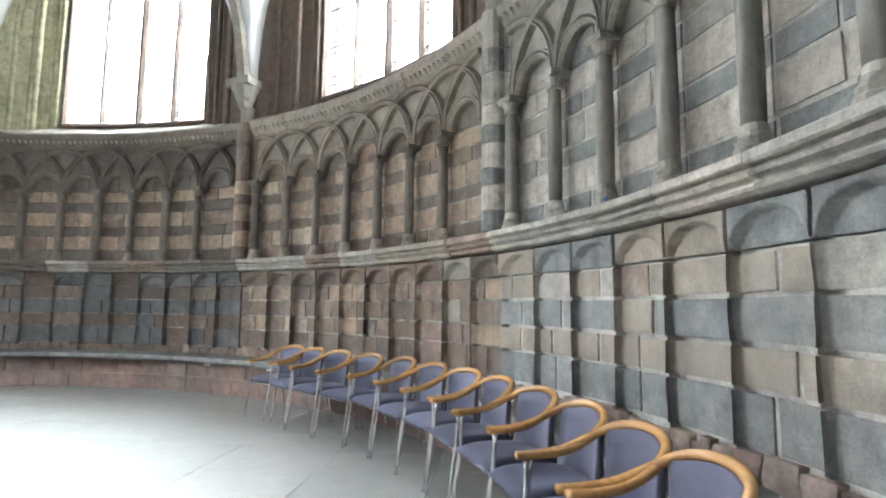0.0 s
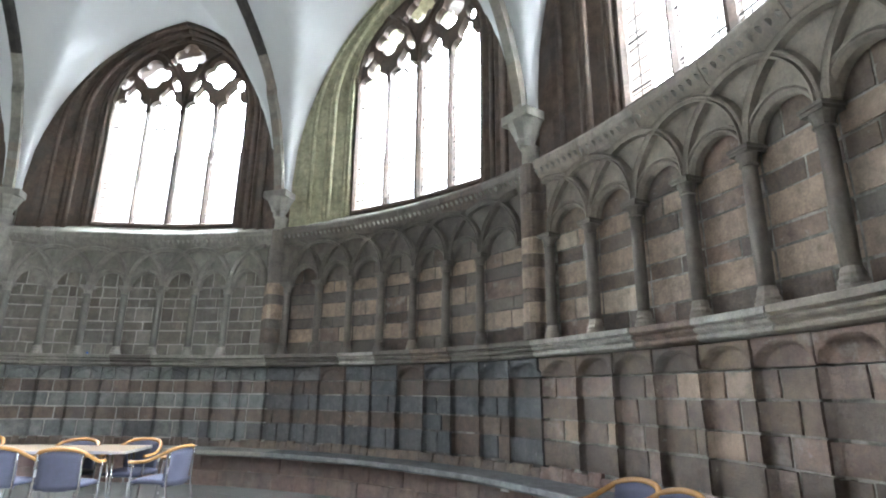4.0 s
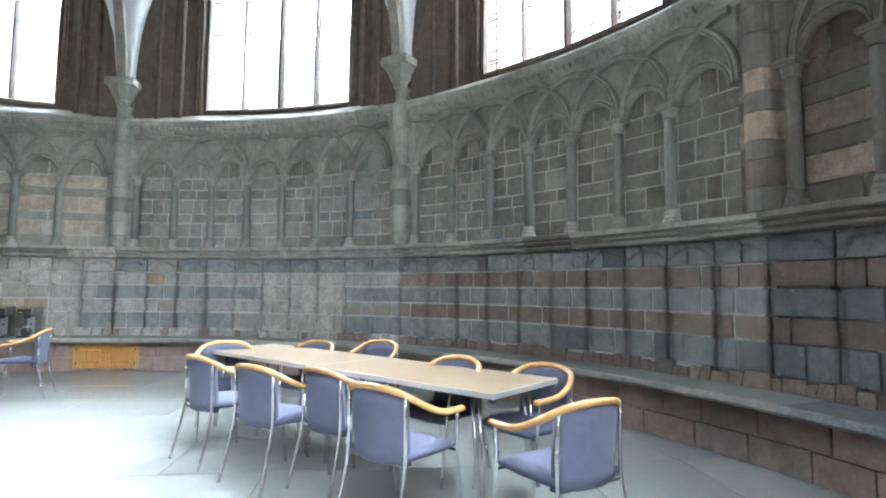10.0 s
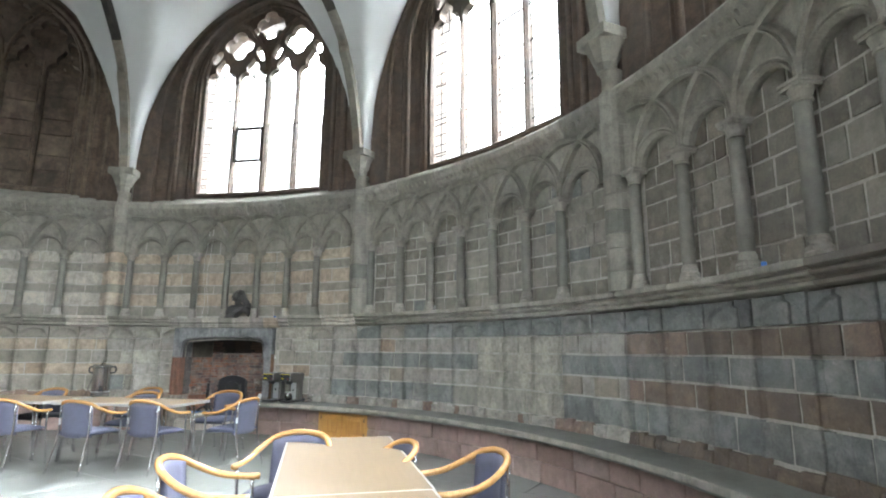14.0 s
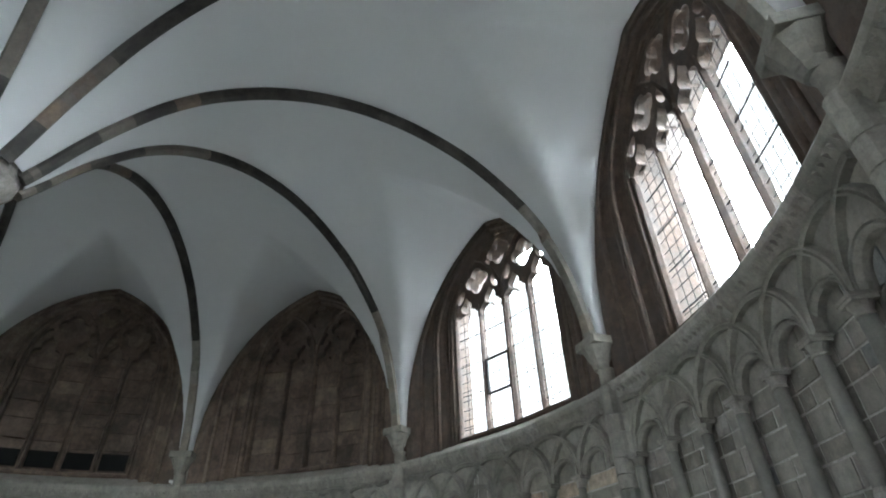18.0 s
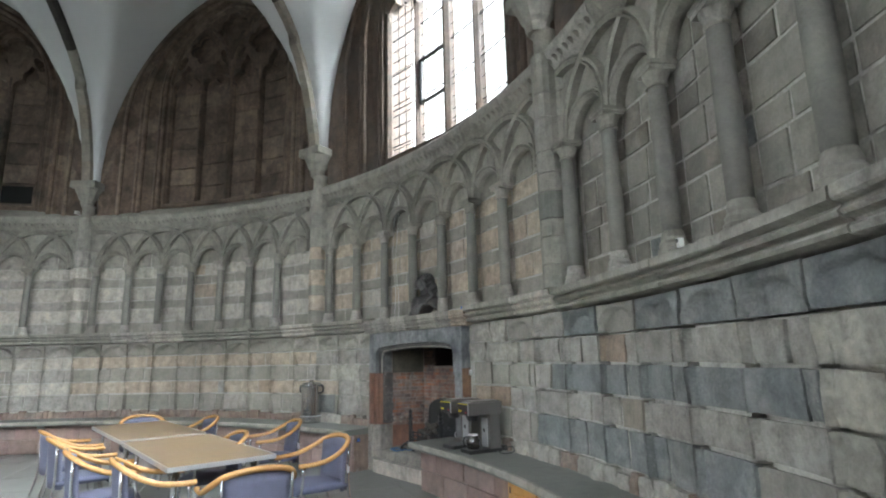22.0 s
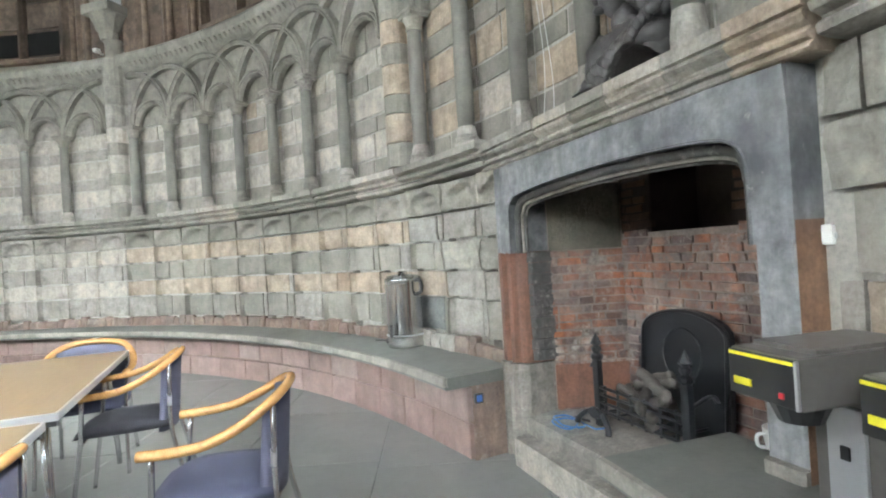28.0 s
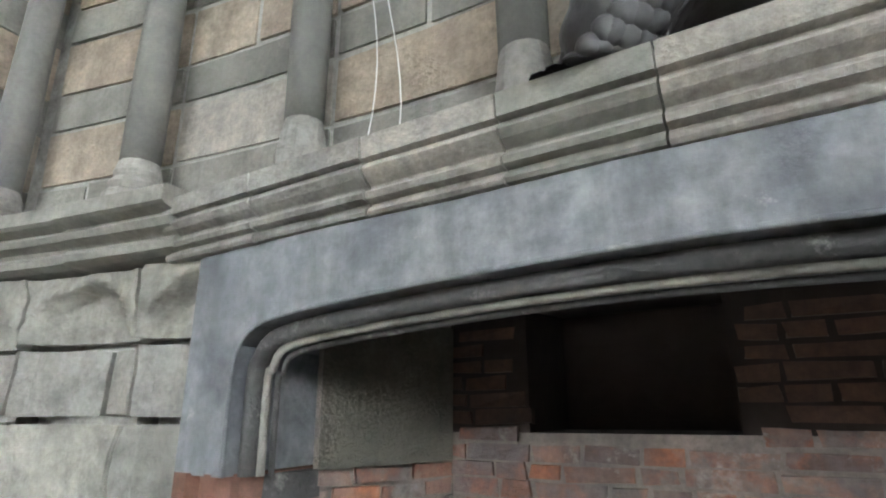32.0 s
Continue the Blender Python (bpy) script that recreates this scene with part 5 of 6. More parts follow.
def build_grate():
    t = thing("fire_grate", FP @ pose(-0.16, 0.25, 0.28) @ Matrix.Diagonal((1.16, 0.95, 0.74, 1)), "black wrought-iron fire basket between two fire dogs", "fire grate")
    for s in (-1, 1):
        d = box_part("fire_dog", (0.04, 0.035, 0.5), (s * 0.275, 0, 0.27), IRON, t, "fire dog with spear finial", 0.006)
        v, f = lathe([(0.02, 0.5), (0.034, 0.52), (0.034, 0.545), (0.018, 0.56), (0.026, 0.58), (0.026, 0.6), (0.014, 0.61), (0.03, 0.63), (0.0, 0.71)], 8, (s * 0.275, 0))
        obj("finial", v, f, IRON, d)
        for q in (-1, 1):
            v, f = tube(curve_points([(s * 0.275, 0, 0.1), (s * 0.275 + q * 0.06, -0.03, 0.11), (s * 0.275 + q * 0.11, -0.05, 0.05), (s * 0.275 + q * 0.12, -0.06, 0.005)], 4), 0.017, 8)
            obj("foot", v, f, IRON, d, smooth=True)
        v, f = lathe([(0.0, -0.02), (0.04, -0.02), (0.045, 0), (0.04, 0.02), (0.0, 0.02)], 12)
        v = [Vector((s * 0.275 + q.x, -0.035 + q.z * 0.6, 0.12 + q.y)) for q in v]
        obj("boss", v, f, IRON, d)
        v, f = tube([(s * 0.275, 0, 0.1), (s * 0.27, 0.3, 0.1)], 0.014, 6)
        obj("rear_bar", v, f, IRON, d)
    for z in (0.14, 0.2, 0.26, 0.31):
        v, f = tube([(-0.275, -0.005, z), (0.275, -0.005, z)], 0.011, 6)
        obj("front_bar", v, f, IRON, t)
    for i in range(6):
        v, f = tube([(-0.22 + 0.088 * i, -0.005, 0.12), (-0.22 + 0.088 * i, -0.005, 0.33)], 0.008, 6)
        obj("upright", v, f, IRON, t)
    for i in range(7):
        v, f = tube([(-0.24 + 0.08 * i, -0.005, 0.13), (-0.24 + 0.08 * i, 0.26, 0.13)], 0.009, 6)
        obj("floor_bar", v, f, IRON, t)
    for s in (-1, 1):
        v, f = tube(curve_points([(s * 0.28, 0.02, 0.36), (s * 0.32, 0.05, 0.42), (s * 0.36, 0.05, 0.45), (s * 0.38, 0.05, 0.42)], 4), 0.011, 6)
        obj("side_scroll", v, f, IRON, t, smooth=True)


def build_logs():
    spots = []
    for q in range(16):
        layer = q // 6
        c = Vector((random.uniform(-0.15, 0.15) * (1 - 0.25 * layer), random.uniform(0.29, 0.4), 0.16 + 0.07 * layer + random.uniform(0, 0.02)))
        turn = random.uniform(0, math.pi)
        d = Vector((math.cos(turn) * 0.11, math.sin(turn) * 0.06, random.uniform(-0.04, 0.06)))
        spots.append((c - d, c + d, random.uniform(0.018, 0.03)))
    for a, b, r in spots:
        a, b = Vector(a), Vector(b)
        t = thing("log", FP @ Matrix.Translation((-0.16, -0.03, 0.27)), "ash-grey charred log lying in the grate", "log", "logs in the grate")
        d = (b - a)
        pts = [a + d * (i / 6) + Vector((random.uniform(-1, 1), random.uniform(-1, 1), random.uniform(-1, 1))) * 0.009 for i in range(7)]
        v, f = tube(pts, r, 9)
        v = [q + (q - a).cross(d).normalized() * random.uniform(-0.004, 0.004) for q in v]
        ob = obj("bark", v, f, LOG, t, smooth=True)


def build_hose():
    t = thing("hose_coil", FP @ pose(-0.66, 0.15, 0.275) @ Matrix.Scale(0.62, 4), "loose coil of pale blue hose on the hearth", "hose")
    pts = []
    for i in range(44):
        a = 2 * math.pi * i / 20
        rr = 0.13 + 0.035 * math.sin(i * 0.5)
        pts.append((rr * 1.35 * math.cos(a), rr * 0.8 * math.sin(a), 0.004 * (i // 10) + 0.006 * math.sin(i)))
    v, f = tube(pts + [(0.3, 0.1, 0.01), (0.36, 0.2, 0.02)], 0.009, 7)
    obj("tube", v, f, BLUEHOSE, t, smooth=True)
    v, f = tube([(-0.05, 0.12, 0.02), (0.0, 0.16, 0.03), (0.06, 0.13, 0.025), (0.12, 0.17, 0.02)], 0.012, 7)
    obj("brass_fitting", v, f, BRONZE, t, smooth=True)


def build_bust():
    """A plain bronze bust: shoulders, draped chest, head with long curls, in one mesh."""
    bm = bmesh.new()

    def blob(c, s, seg=14, rough=0.012, scale=14, fold=0.0):
        made = bmesh.ops.create_uvsphere(bm, u_segments=seg, v_segments=seg - 2, radius=1.0)["verts"]
        for q in made:
            p = Vector((q.co.x * s[0], q.co.y * s[1], q.co.z * s[2])) + Vector(c)
            q.co = p * 1.0 + (p - Vector(c)).normalized() * (noise.noise(p * scale) * rough + fold * math.sin(70 * p.x + 40 * p.y + 22 * p.z) * (0.5 + noise.noise(p * 9)))
    blob((0.0, 0.0, 0.08), (0.23, 0.12, 0.15), 26, 0.02, 16, 0.012)
    blob((0.03, -0.01, 0.17), (0.21, 0.115, 0.11), 24, 0.02, 18, 0.012)
    blob((-0.11, -0.045, 0.1), (0.1, 0.09, 0.14), 20, 0.015, 20, 0.014)
    blob((-0.005, -0.01, 0.29), (0.065, 0.07, 0.09), 12, 0.006)
    blob((-0.035, -0.045, 0.41), (0.07, 0.085, 0.105), 18, 0.005)
    blob((-0.085, -0.105, 0.4), (0.02, 0.028, 0.03), 8, 0.002)
    blob((-0.075, -0.1, 0.345), (0.03, 0.03, 0.02), 8, 0.003)
    blob((0.01, 0.0, 0.46), (0.1, 0.105, 0.085), 18, 0.03, 30)
    for i in range(60):
        t = i / 59
        a = i * 2.4
        blob((0.03 + 0.17 * t ** 1.3 + 0.05 * (1 - 0.4 * t) * math.cos(a), -0.03 + 0.075 * math.sin(a), 0.5 - 0.26 * t), (0.034, 0.034, 0.03), 8, 0.016, 45)
    # cloak folds that sweep from the shoulder down to the far hem
    for i in range(6):
        for j in range(9):
            t = j / 8
            blob((0.17 - 0.035 * i - 0.24 * t * (0.6 + 0.08 * i), -0.1 - 0.035 * math.sin(math.pi * t), 0.225 - 0.02 * i - 0.2 * t ** 1.4), (0.026, 0.02, 0.03), 8, 0.006, 30)
    # hollow underside
    for q in bm.verts:
        x = min(1.0, max(0.0, (q.co.x + 0.03) / 0.25))
        q.co.z = max(q.co.z, 0.13 * math.sin(math.pi * x) ** 0.7 if 0 < x < 1 else 0.0)
    ob = part("bust", bm, BRONZE, None, "", True)
    ob.matrix_world = FP @ pose(0.1, 0.11, 1.986, 0, 0, 12) @ Matrix.Scale(0.97, 4)
    tagged(ob, "dark bronze portrait bust with long curls on the mantel", "bust")


build_fireplace()
build_mantel()
build_fireback()
build_grate()
build_logs()
build_hose()
build_bust()


# ---- things on the benches ----
def build_urn():
    t = thing("water_urn", pose(-6.45, -4.63, Z_SLAB1 + 0.004, 0, 0, 60) @ Matrix.Scale(1.26, 4), "brushed steel catering water boiler standing on the bench", "water boiler")
    v, f = lathe([(0.115, 0.0), (0.119, 0.004), (0.12, 0.01), (0.12, 0.012), (0.12, 0.072), (0.12, 0.074), (0.118, 0.08), (0.118, 0.082), (0.118, 0.41), (0.118, 0.416), (0.122, 0.424), (0.122, 0.44), (0.118, 0.445)], 40)
    obj("body", v, f, STEEL, t, smooth=True)
    v, f = lathe([(0.12, 0.445), (0.1, 0.462), (0.03, 0.47), (0.03, 0.49), (0.0, 0.492)], 24)
    obj("lid", v, f, STEEL, t)
    v, f = lathe([(0.124, 0.075), (0.124, 0.083)], 28)
    obj("seam", v, f, ALU, t)
    v, f = tube([(0.115, 0, 0.11), (0.17, 0, 0.11)], 0.011, 8)
    tap = obj("tap", v, f, STEEL, t)
    v, f = tube([(0.16, 0, 0.085), (0.16, 0, 0.16)], 0.013, 8)
    obj("tap_lever", v, f, BLACKP, tap)
    v, f = lathe([(0.018, 0), (0.02, 0.005), (0.0, 0.008)], 12)
    v = [Vector((0.114 * math.cos(-0.9) + q.z, 0.114 * math.sin(-0.9) + q.x, 0.04 + q.y)) for q in v]
    obj("dial", v, f, BLACKP, t)
    for a in (1.3, -1.85):
        c, s = math.cos(a), math.sin(a)
        v, f = tube(curve_points([(0.115 * c, 0.115 * s, 0.43), (0.165 * c, 0.165 * s, 0.425), (0.17 * c, 0.17 * s, 0.36), (0.12 * c, 0.12 * s, 0.34)], 4), 0.012, 8)
        obj("handle", v, f, BLACKP, t, "black side handle", True)
    v, f = tube(curve_points([(-0.05, -0.1, 0.46), (-0.17, -0.13, 0.44), (-0.23, -0.12, 0.3), (-0.2, -0.16, 0.12), (-0.12, -0.2, 0.02), (-0.1, -0.32, 0.01)], 5), 0.006, 6)
    obj("cable", v, f, BLACKP, t, "black mains cable", True)


def build_coffee(m, jug):
    t = thing("coffee_machine", m, "grey steel filter coffee machine on the bench", "coffee machine", "coffee machines on the bench")
    # local: front towards -x, upright at the back
    box_part("base", (0.36, 0.2, 0.035), (0.0, 0, 0.0175), BLACKP, t, "black base with hot plate", 0.006)
    box_part("column", (0.12, 0.19, 0.34), (0.11, 0, 0.2), TAUPE, t, "", 0.006)
    box_part("column_front", (0.012, 0.1, 0.27), (0.044, 0, 0.18), ALU, t, "pale steel strip with switch", 0.003)
    box_part("switch", (0.008, 0.025, 0.035), (0.036, 0, 0.2), BLACKP, t)
    h = box_part("head", (0.38, 0.205, 0.12), (0.0, 0, 0.415), TAUPE, t, "", 0.008)
    box_part("fascia", (0.012, 0.2, 0.11), (-0.193, 0, 0.415), BLACKP, h, "black control fascia", 0.004)
    box_part("fascia_edge", (0.01, 0.008, 0.112), (-0.197, -0.1, 0.415), ALU, h)
    box_part("stripe", (0.004, 0.19, 0.008), (-0.201, 0, 0.463), YELLOW, h, "yellow stripe", 0.001)
    box_part("badge", (0.004, 0.055, 0.018), (-0.201, 0.055, 0.395), YELLOW, h, "yellow badge", 0.001)
    box_part("indicator", (0.004, 0.014, 0.014), (-0.201, -0.06, 0.385), plain("red_lamp_lens", (0.4, 0.02, 0.03), 0.3), h, "", 0.001)
    box_part("lid", (0.3, 0.18, 0.012), (0.02, 0, 0.481), TAUPE, t, "", 0.004)
    v, f = lathe([(0.05, 0.3), (0.075, 0.355)], 16, (-0.09, 0))
    obj("filter_cone", v, f, BLACKP, t)
    if jug:
        j = thing("glass_jug", m @ pose(-0.09, 0, 0.037), "small glass coffee jug with black handle on the hot plate", "jug")
        v, f = lathe([(0.055, 0.0), (0.07, 0.03), (0.068, 0.08), (0.045, 0.11), (0.05, 0.125)], 18)
        obj("bowl", v, f, plain("dark_coffee_glass", (0.03, 0.025, 0.022), 0.05, coat=1.0), j, smooth=True)
        v, f = tube(curve_points([(-0.05, 0.0, 0.115), (-0.1, 0, 0.11), (-0.105, 0, 0.05), (-0.07, 0, 0.02)], 4), 0.008, 6)
        obj("grip", v, f, BLACKP, j, smooth=True)
        v, f = lathe([(0.05, 0.125), (0.05, 0.135), (0.0, 0.137)], 14)
        obj("lid", v, f, WHITE, j)


build_urn()
build_coffee(pose(-7.73, -1.1, Z_SLAB1 + 0.004, 0, 0, 188), True)
build_coffee(pose(-7.67, -1.46, Z_SLAB1 + 0.004, 0, 0, 192), False)
cup = thing("white_cup", pose(-7.86, -1.97, Z_SLAB1 + 0.004), "white china cup on the bench beside the coffee machine", "cup")
v, f = lathe([(0.03, 0.0), (0.045, 0.02), (0.052, 0.06), (0.055, 0.09), (0.05, 0.09), (0.045, 0.03), (0.0, 0.012)], 18)
obj("bowl", v, f, WHITE, cup, smooth=True)
v, f = tube(curve_points([(0.05, 0, 0.075), (0.08, 0, 0.07), (0.078, 0, 0.035), (0.045, 0, 0.025)], 4), 0.006, 6)
obj("handle", v, f, WHITE, cup, smooth=True)
plug = thing("power_cable", pose(-7.97, -1.06, Z_SLAB1 + 0.004), "black plug and looping cable behind the coffee machine", "cable")
box_part("plug", (0.07, 0.06, 0.05), (0, 0, 0.03), BLACKP, plug, "", 0.01)
v, f = tube(curve_points([(0.02, 0.03, 0.03), (-0.02, 0.12, 0.05), (0.02, 0.22, 0.02), (0.1, 0.2, 0.008), (0.12, 0.1, 0.008), (0.06, -0.06, 0.01), (0.0, -0.2, 0.01)], 5), 0.006, 6)
obj("lead", v, f, BLACKP, plug, smooth=True)


# ---- oak cupboard doors let into the bench ----
def build_cupboard():
    c = thing("bench_cupboard", pose(0, 0, 0), "small oak double cupboard let into the front of the bench", "cupboard")
    a0, a1, z0, z1 = 175.6, 183.0, 0.05, 0.43
    v, f = arc_strip(a0, a1, [(RS + 0.03, z0), (RS + 0.03, z1), (RS + 0.1, z1), (RS + 0.1, z0)], 8)
    obj("frame", v, f, OAK, c)
    for i in range(2):
        b0, b1 = a0 + 0.25 + 3.5 * i, a0 + 3.55 + 3.5 * i
        v, f = arc_strip(b0, b1, [(RS + 0.022, z0 + 0.02), (RS + 0.018, z0 + 0.025), (RS + 0.018, z1 - 0.025), (RS + 0.022, z1 - 0.02), (RS + 0.05, z1 - 0.02), (RS + 0.05, z0 + 0.02)], 5)
        d = obj("door", v, f, OAK, c)
        v, f = arc_strip(b0 + 0.55, b1 - 0.55, [(RS + 0.016, z0 + 0.085), (RS + 0.006, z0 + 0.1), (RS + 0.006, z1 - 0.1), (RS + 0.016, z1 - 0.085), (RS + 0.03, z1 - 0.085), (RS + 0.03, z0 + 0.085)], 4)
        obj("raised_panel", v, f, OAK, d)
        p = polar(b1 - 0.25 if i == 0 else b0 + 0.25, RS + 0.012, 0.25)
        v, f = lathe([(0.0, -0.012), (0.012, -0.008), (0.014, 0), (0.006, 0.012), (0.0, 0.014)], 10)
        obj("knob", [Vector((q.x, q.y, q.z)) * 1.0 + p for q in v], f, OAK, d)
        for z in (z0 + 0.08, z1 - 0.08):
            a = b0 + 0.08 if i == 0 else b1 - 0.08
            v, f = arc_strip(a - 0.05, a + 0.05, [(RS + 0.012, z - 0.025), (RS + 0.012, z + 0.025), (RS + 0.03, z + 0.025), (RS + 0.03, z - 0.025)], 1)
            obj("hinge", v, f, BLACKP, d)


build_cupboard()

# ---- small fittings ----
sensor = thing("white_sensor", FP @ pose(0.906, 0.12, 1.24, 0, 0, 14), "white plastic alarm box fixed to the chimney breast", "alarm box")
box_part("case", (0.032, 0.048, 0.062), (0, 0, 0.04), WHITE, sensor, "", 0.01)
box_part("lens", (0.01, 0.025, 0.018), (0.016, 0, 0.036), ALU, sensor, "", 0.004)
outlet = thing("socket_box", FP @ pose(-0.94, -0.27, 0.385) @ Matrix.Scale(0.75, 4), "small blue and black socket box under the bench slab", "socket")
box_part("case", (0.03, 0.07, 0.075), (0, 0, 0.0375), BLACKP, outlet, "", 0.006)
box_part("face", (0.006, 0.045, 0.05), (0.017, 0, 0.04), BLUE, outlet, "", 0.002)
for a in (253.3, 73.4, 64.0):
    card = thing("paper_tag", pose(0, 0, 0), "small white paper tag stuck on the bench front", "tag", "paper tags")
    v, f = arc_strip(a - 0.42, a + 0.42, [(RS + 0.04, 0.405), (RS + 0.04, 0.44), (RS + 0.047, 0.44), (RS + 0.047, 0.405)], 2)
    obj("card", v, f, WHITE, card)
for x in (0.9,):
    c = thing("blue_cap", FP @ pose(x, 0.02, 1.987), "small blue plastic bottle cap on the mantel", "bottle cap")
    v, f = lathe([(0.018, 0), (0.02, 0.004), (0.02, 0.03), (0.016, 0.034)], 14)
    obj("cap", v, f, BLUE, c)
for a, col in ((186.5, BLUE), (131.5, BLUE), (24.5, BLUE)):
    c = thing("blue_cap", pose(*polar(a, 8.0, 2.03)), "small blue plastic cap on the string course", "bottle cap", "caps on the ledge")
    v, f = lathe([(0.018, 0), (0.02, 0.004), (0.02, 0.025), (0.016, 0.03)], 14)
    obj("cap", v, f, col, c)
for a in (167.8,):
    c = thing("ledge_sensor", pose(*polar(a, 7.99, 2.03), 0, 0, a), "small white and black sensor on the string course", "sensor")
    box_part("case", (0.035, 0.03, 0.055), (0, 0, 0.03), WHITE, c, "", 0.01)
    box_part("window", (0.008, 0.02, 0.02), (-0.018, 0, 0.04), BLACKP, c, "", 0.003)
for a in (252.0,):
    c = thing("spot_lamp", pose(*polar(a + 0.6, 7.86, 4.25), 0, 0, a), "small white unlit lamp on the cornice by the corbel", "lamp")
    box_part("housing", (0.07, 0.07, 0.05), (0, 0, 0.03), WHITE, c, "", 0.01)
    box_part("bracket", (0.1, 0.02, 0.012), (0.05, 0, 0.006), WHITE, c, "", 0.003)
# thin cords hanging beside the mantel
for dx in (-0.68, -0.6):
    c = thing("hanging_cord", FP @ pose(dx, 0.12, 1.99), "thin white cord hanging down the arcade", "cord", "cords over the mantel")
    pts = [(0.06 * math.sin(i * 0.7 + dx * 9) * (1 - i / 14), 0.04 * (i / 13), 0.16 * i) for i in range(14)]
    v, f = tube(curve_points(pts, 2), 0.002, 5)
    obj("strand", v, f, WHITE, c)
# ---- chairs ----
def build_chair(m, label, seat_mat, name="armchair", group="armchairs in the room"):
    c = thing(name, m, label, "chair", group)
    # upholstered seat with a rolled front
    bm = bmesh.new()
    n = 8
    top = []
    for j in range(n + 1):
        y = -0.2 + 0.45 * j / n
        half = 0.225 + 0.02 * math.sin(math.pi * j / n)
        crown = 0.012 * math.sin(math.pi * j / n)
        drop = -0.03 * max(0, (j - 6) / 2) ** 2
        row = []
        for i in range(7):
            x = -half + 2 * half * i / 6
            edge = 0.018 * (abs(i - 3) / 3) ** 4
            row.append((bm.verts.new((x, y, 0.47 + crown - edge + drop)), bm.verts.new((x, y - (0.01 if j == n else 0), 0.415 + edge * 0.6))))
        top.append(row)
    for j in range(n):
        for i in range(6):
            bm.faces.new((top[j][i][0], top[j][i + 1][0], top[j + 1][i + 1][0], top[j + 1][i][0]))
            bm.faces.new((top[j][i][1], top[j + 1][i][1], top[j + 1][i + 1][1], top[j][i + 1][1]))
        for i in (0, 6):
            bm.faces.new((top[j][i][0], top[j + 1][i][0], top[j + 1][i][1], top[j][i][1]))
    for j in (0, n):
        for i in range(6):
            bm.faces.new((top[j][i][0], top[j][i][1], top[j][i + 1][1], top[j][i + 1][0]))
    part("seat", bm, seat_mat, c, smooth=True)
    # curved upholstered back
    bm = bmesh.new()
    rows = []
    for j in range(7):
        t = j / 6
        row = []
        for i in range(9):
            x = -0.205 + 0.41 * i / 8
            s = x / 0.205
            y = -0.255 + 0.055 * s * s + 0.03 * (1 - t)
            z = 0.395 + t * (0.395 - 0.035 * s * s)
            row.append((bm.verts.new((x, y + 0.018, z)), bm.verts.new((x, y - 0.014, z))))
        rows.append(row)
    for j in range(6):
        for i in range(8):
            bm.faces.new((rows[j][i][0], rows[j][i + 1][0], rows[j + 1][i + 1][0], rows[j + 1][i][0]))
            bm.faces.new((rows[j][i][1], rows[j + 1][i][1], rows[j + 1][i + 1][1], rows[j][i + 1][1]))
        for i in (0, 8):
            bm.faces.new((rows[j][i][0], rows[j + 1][i][0], rows[j + 1][i][1], rows[j][i][1]))
    for j in (0, 6):
        for i in range(8):
            bm.faces.new((rows[j][i][0], rows[j][i][1], rows[j][i + 1][1], rows[j][i + 1][0]))
    part("backrest", bm, FABRIC, c, smooth=True)
    half = [(0.262, 0.235, 0.645), (0.272, 0.12, 0.648), (0.275, 0.0, 0.665), (0.258, -0.12, 0.715), (0.2, -0.215, 0.775), (0.1, -0.258, 0.802)]
    ctrl = half + [(0, -0.268, 0.808)] + [(-x, y, z) for x, y, z in half[::-1]]
    v, f = tube(curve_points(ctrl, 4), 0.0225, 10, 0.85)
    obj("arm_hoop", v, f, BEECH, c, "bent varnished beech arm hoop", smooth=True)
    for s in (-1, 1):
        v, f = tube(curve_points([(s * 0.252, 0.265, 0.0), (s * 0.247, 0.235, 0.22), (s * 0.246, 0.205, 0.44), (s * 0.264, 0.19, 0.64)], 3), 0.0115, 8)
        obj("front_leg", v, f, CHROME, c, "chrome tube leg", smooth=True)
        v, f = tube(curve_points([(s * 0.235, -0.31, 0.0), (s * 0.222, -0.255, 0.22), (s * 0.215, -0.215, 0.44), (s * 0.213, -0.222, 0.76)], 3), 0.0115, 8)
        obj("back_leg", v, f, CHROME, c, "chrome tube leg", smooth=True)
    v, f = tube([(-0.246, 0.2, 0.405), (0.246, 0.2, 0.405)], 0.009, 8)
    obj("front_rail", v, f, CHROME, c)
    v, f = tube([(-0.215, -0.215, 0.4), (0.215, -0.215, 0.4)], 0.009, 8)
    obj("back_rail", v, f, CHROME, c)
    return c


WALL_CHAIR = "lilac-blue upholstered armchair with bent beech arms, backed against the stone bench"
TABLE_CHAIR = "lilac-blue upholstered armchair with bent beech arms, pulled up to a table"
LOOSE_CHAIR = "lilac-blue upholstered armchair with bent beech arms, standing apart from the table"


def chair_pose(bx, by, facing):
    """A chair by the place of the middle of its back and the way it faces, in degrees from +x."""
    f = radians(facing)
    return pose(bx + 0.268 * math.cos(f), by + 0.268 * math.sin(f), 0, 0, 0, facing - 90)


first = None
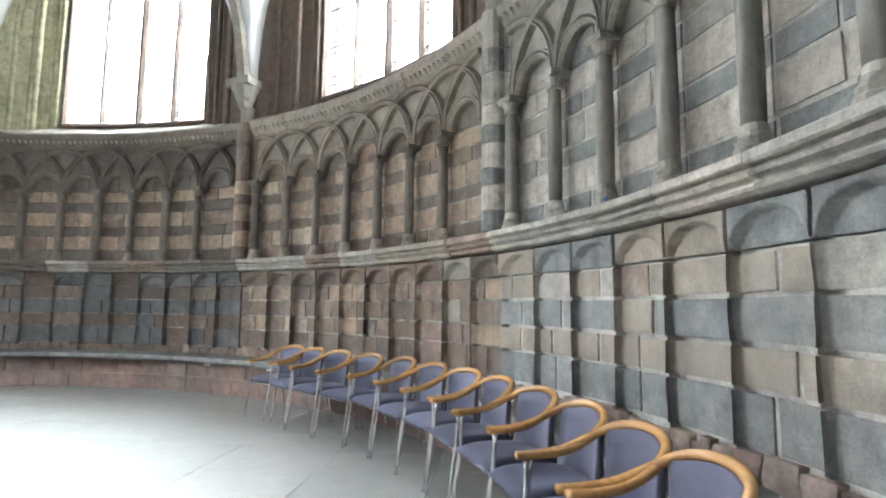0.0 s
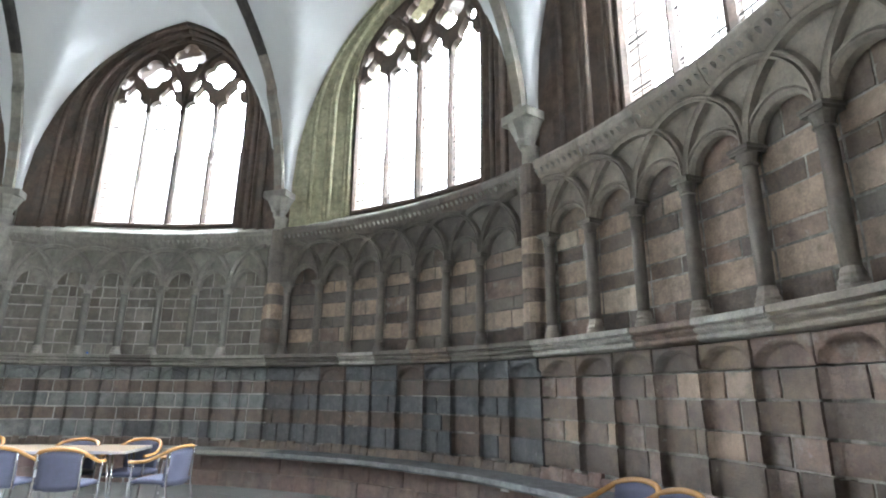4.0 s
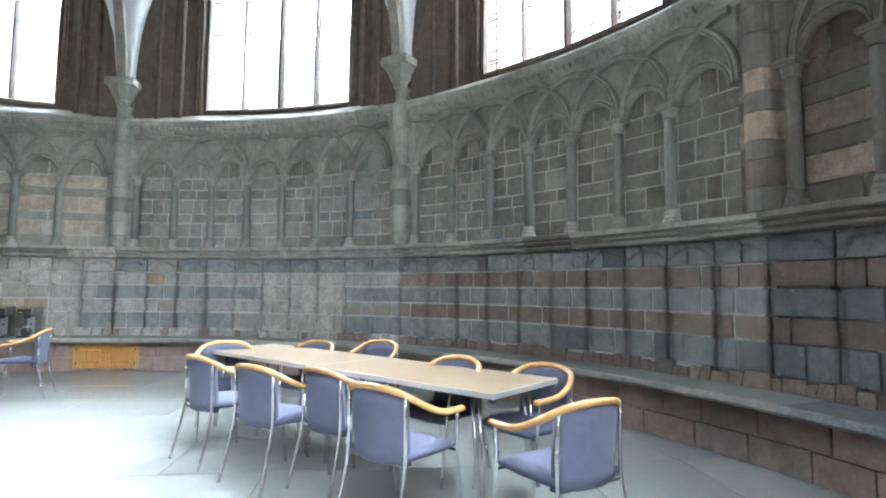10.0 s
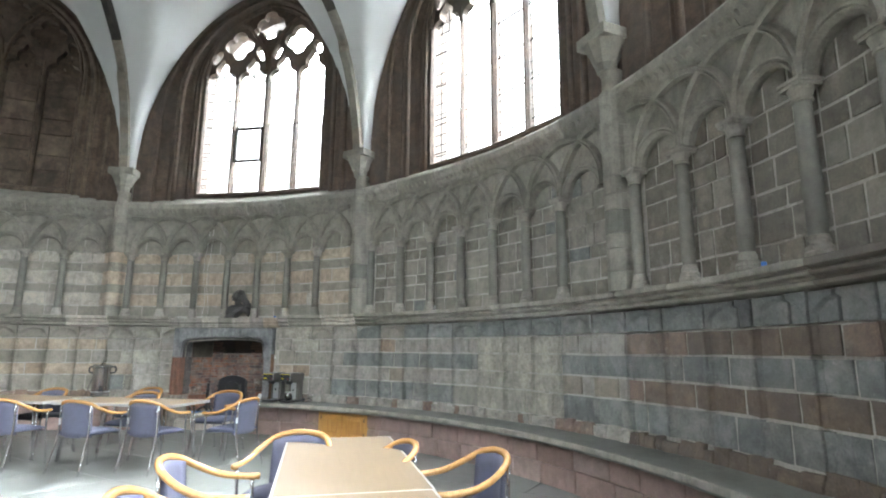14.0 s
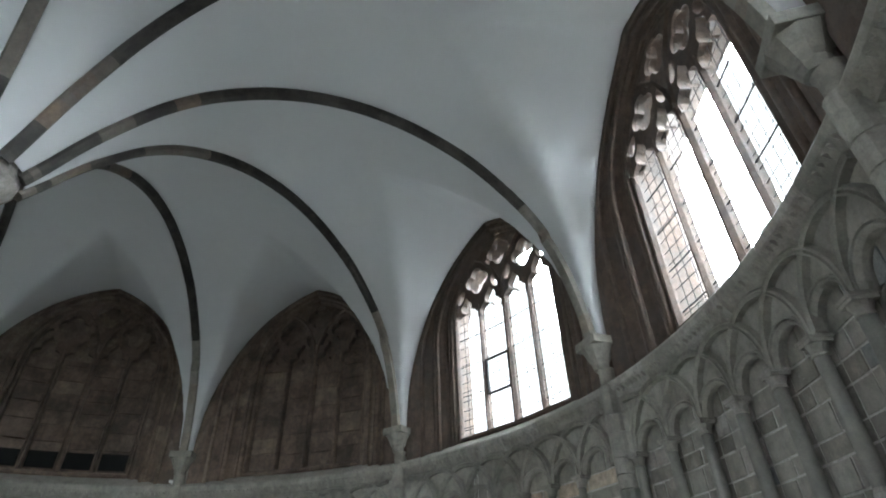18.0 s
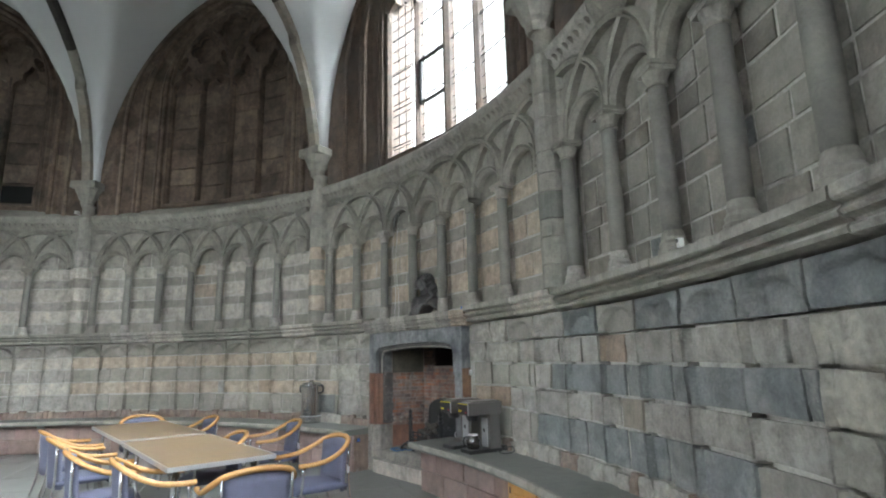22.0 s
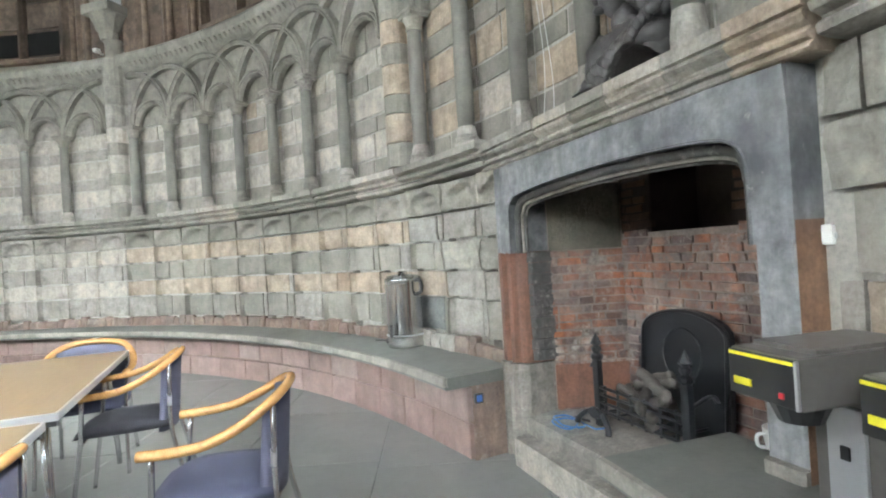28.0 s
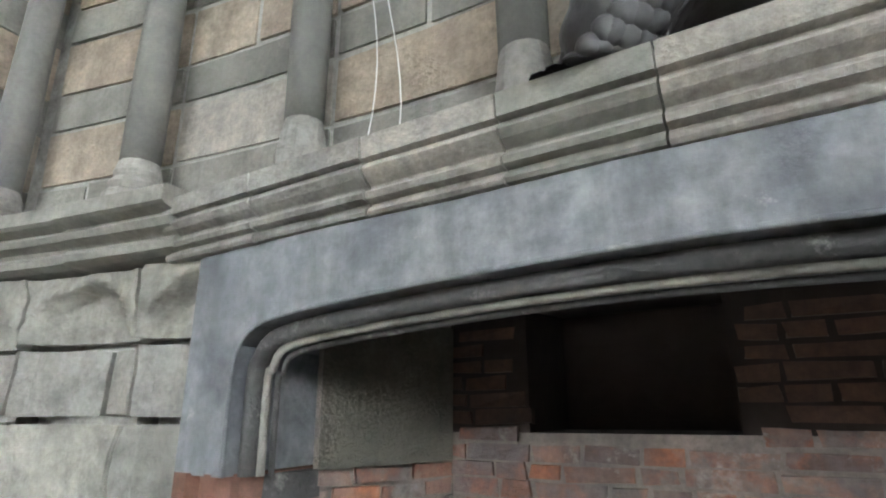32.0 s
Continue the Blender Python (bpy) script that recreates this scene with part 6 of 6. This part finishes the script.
for i, (r, a) in enumerate(((7.4, 57.0), (7.36, 53.1), (7.36, 49.2), (7.42, 45.1), (7.5, 40.9), (7.5, 36.6), (7.52, 32.7), (7.52, 28.6), (7.52, 24.4), (7.52, 20.2), (7.5, 16.1), (7.5, 12.2))):
    p = polar(a, r, 0)
    m = chair_pose(p.x, p.y, a + 180 + (3, -4, 2, 5, -2, 0, 3, -3, 1, -1, 2, 0)[i])
    if first is None:
        first = build_chair(m, WALL_CHAIR, SHADEDSEAT, group="row of armchairs along the bench")
    else:
        copy_thing(first, m)
table_chairs = [(-2.75, 3.0, 133), (-2.18, 3.54, 137), (-2.0, 4.01, 130), (-1.35, 4.38, 136), (-0.84, 5.47, 205), (-2.13, 5.66, 305), (-2.6, 5.09, 312), (-4.0, 4.49, 318), (-3.99, 3.85, 320), (-3.93, 2.92, 20),
                (-4.68, -0.42, 194), (-4.24, -1.03, 196), (-3.86, -1.96, 202), (-3.58, -2.7, 205), (-5.64, 0.36, 285), (-6.34, -0.92, 18), (-6.09, -2.4, 10), (-5.53, -1.62, 15), (-5.18, -3.4, 20), (-4.25, -4.06, 112),
                (-1.15, -5.1, 270), (-0.62, -5.12, 268), (0.1, -5.1, 272), (-0.23, -6.52, 90), (0.4, -6.52, 92), (-1.05, -6.5, 85)]
kinds = {}
for i, (x, y, w) in enumerate(table_chairs):
    dark = i in (6, 18)
    label = "black and lilac armchair with bent beech arms, pushed under a table" if dark else (LOOSE_CHAIR if i in (4, 15, 16) else TABLE_CHAIR)
    if label not in kinds:
        kinds[label] = build_chair(chair_pose(x, y, w), label, DARKFABRIC if dark else SHADEDSEAT, group="armchairs round the tables")
    else:
        copy_thing(kinds[label], chair_pose(x, y, w))


# ---- tables ----
def build_table(m, length, width, label):
    t = thing("folding_table", m, label, "table", "tables in the room")
    bm = bmesh.new()
    box(bm, (length - 0.012, width - 0.012, 0.022), (0, 0, 0.727), 0.003)
    part("tabletop", bm, TOPWOOD, t, "pale beech laminate top")
    for s in (-1, 1):
        box_part("edge_trim", (length, 0.012, 0.034), (0, s * (width / 2 - 0.0), 0.7205), ALU, t, "grey metal edge", 0.003)
        box_part("edge_trim", (0.012, width, 0.034), (s * (length / 2 - 0.0), 0, 0.7205), ALU, t, "grey metal edge", 0.003)
        for q in (-1, 1):
            box_part("corner_block", (0.035, 0.035, 0.038), (s * (length / 2 - 0.02), q * (width / 2 - 0.02), 0.699), BLACKP, t, "black plastic corner block", 0.004)
            x, y = s * (length / 2 - 0.2), q * (width / 2 - 0.1)
            for d in (-0.03, 0.03):
                v, f = tube([(x + d, y, 0.7), (x + d * 0.6 + s * 0.04, y + q * 0.02, 0.35), (x + d * 0.3 + s * 0.08, y + q * 0.035, 0.0)], 0.014, 8)
                obj("leg", v, f, CHROME, t, "chrome tube leg", smooth=True)
        v, f = tube([(s * (length / 2 - 0.2), -width / 2 + 0.1, 0.69), (s * (length / 2 - 0.2), width / 2 - 0.1, 0.69)], 0.012, 8)
        obj("cross_rail", v, f, CHROME, t)
    return t


base = build_table(pose(-2.34, 4.78, 0, 0, 0, 43.4), 1.72, 0.78, "folding table with pale beech top and chrome legs")
copy_thing(base, pose(-3.6, 3.6, 0, 0, 0, 43.4))
copy_thing(base, pose(-5.11, -1.31, 0, 0, 0, 110.0))
copy_thing(base, pose(-4.47, -3.05, 0, 0, 0, 110.8))
copy_thing(base, pose(-0.58, -5.8, 0, 0, 0, -2))
copy_thing(base, pose(1.15, -5.86, 0, 0, 0, -2))
# ---- the building, piece by piece ----
for k in range(BAYS):
    build_corbel(k)
    build_rib(k)
    build_window(k)
build_pillar()
build_bench(0.0, 195.8, "long curved bench of pink sandstone with a grey slab seat")
build_bench(206.7, 360.0, "curved bench of pink sandstone with a grey slab seat")
for k in range(BAYS):
    build_bay(k)
build_floor()
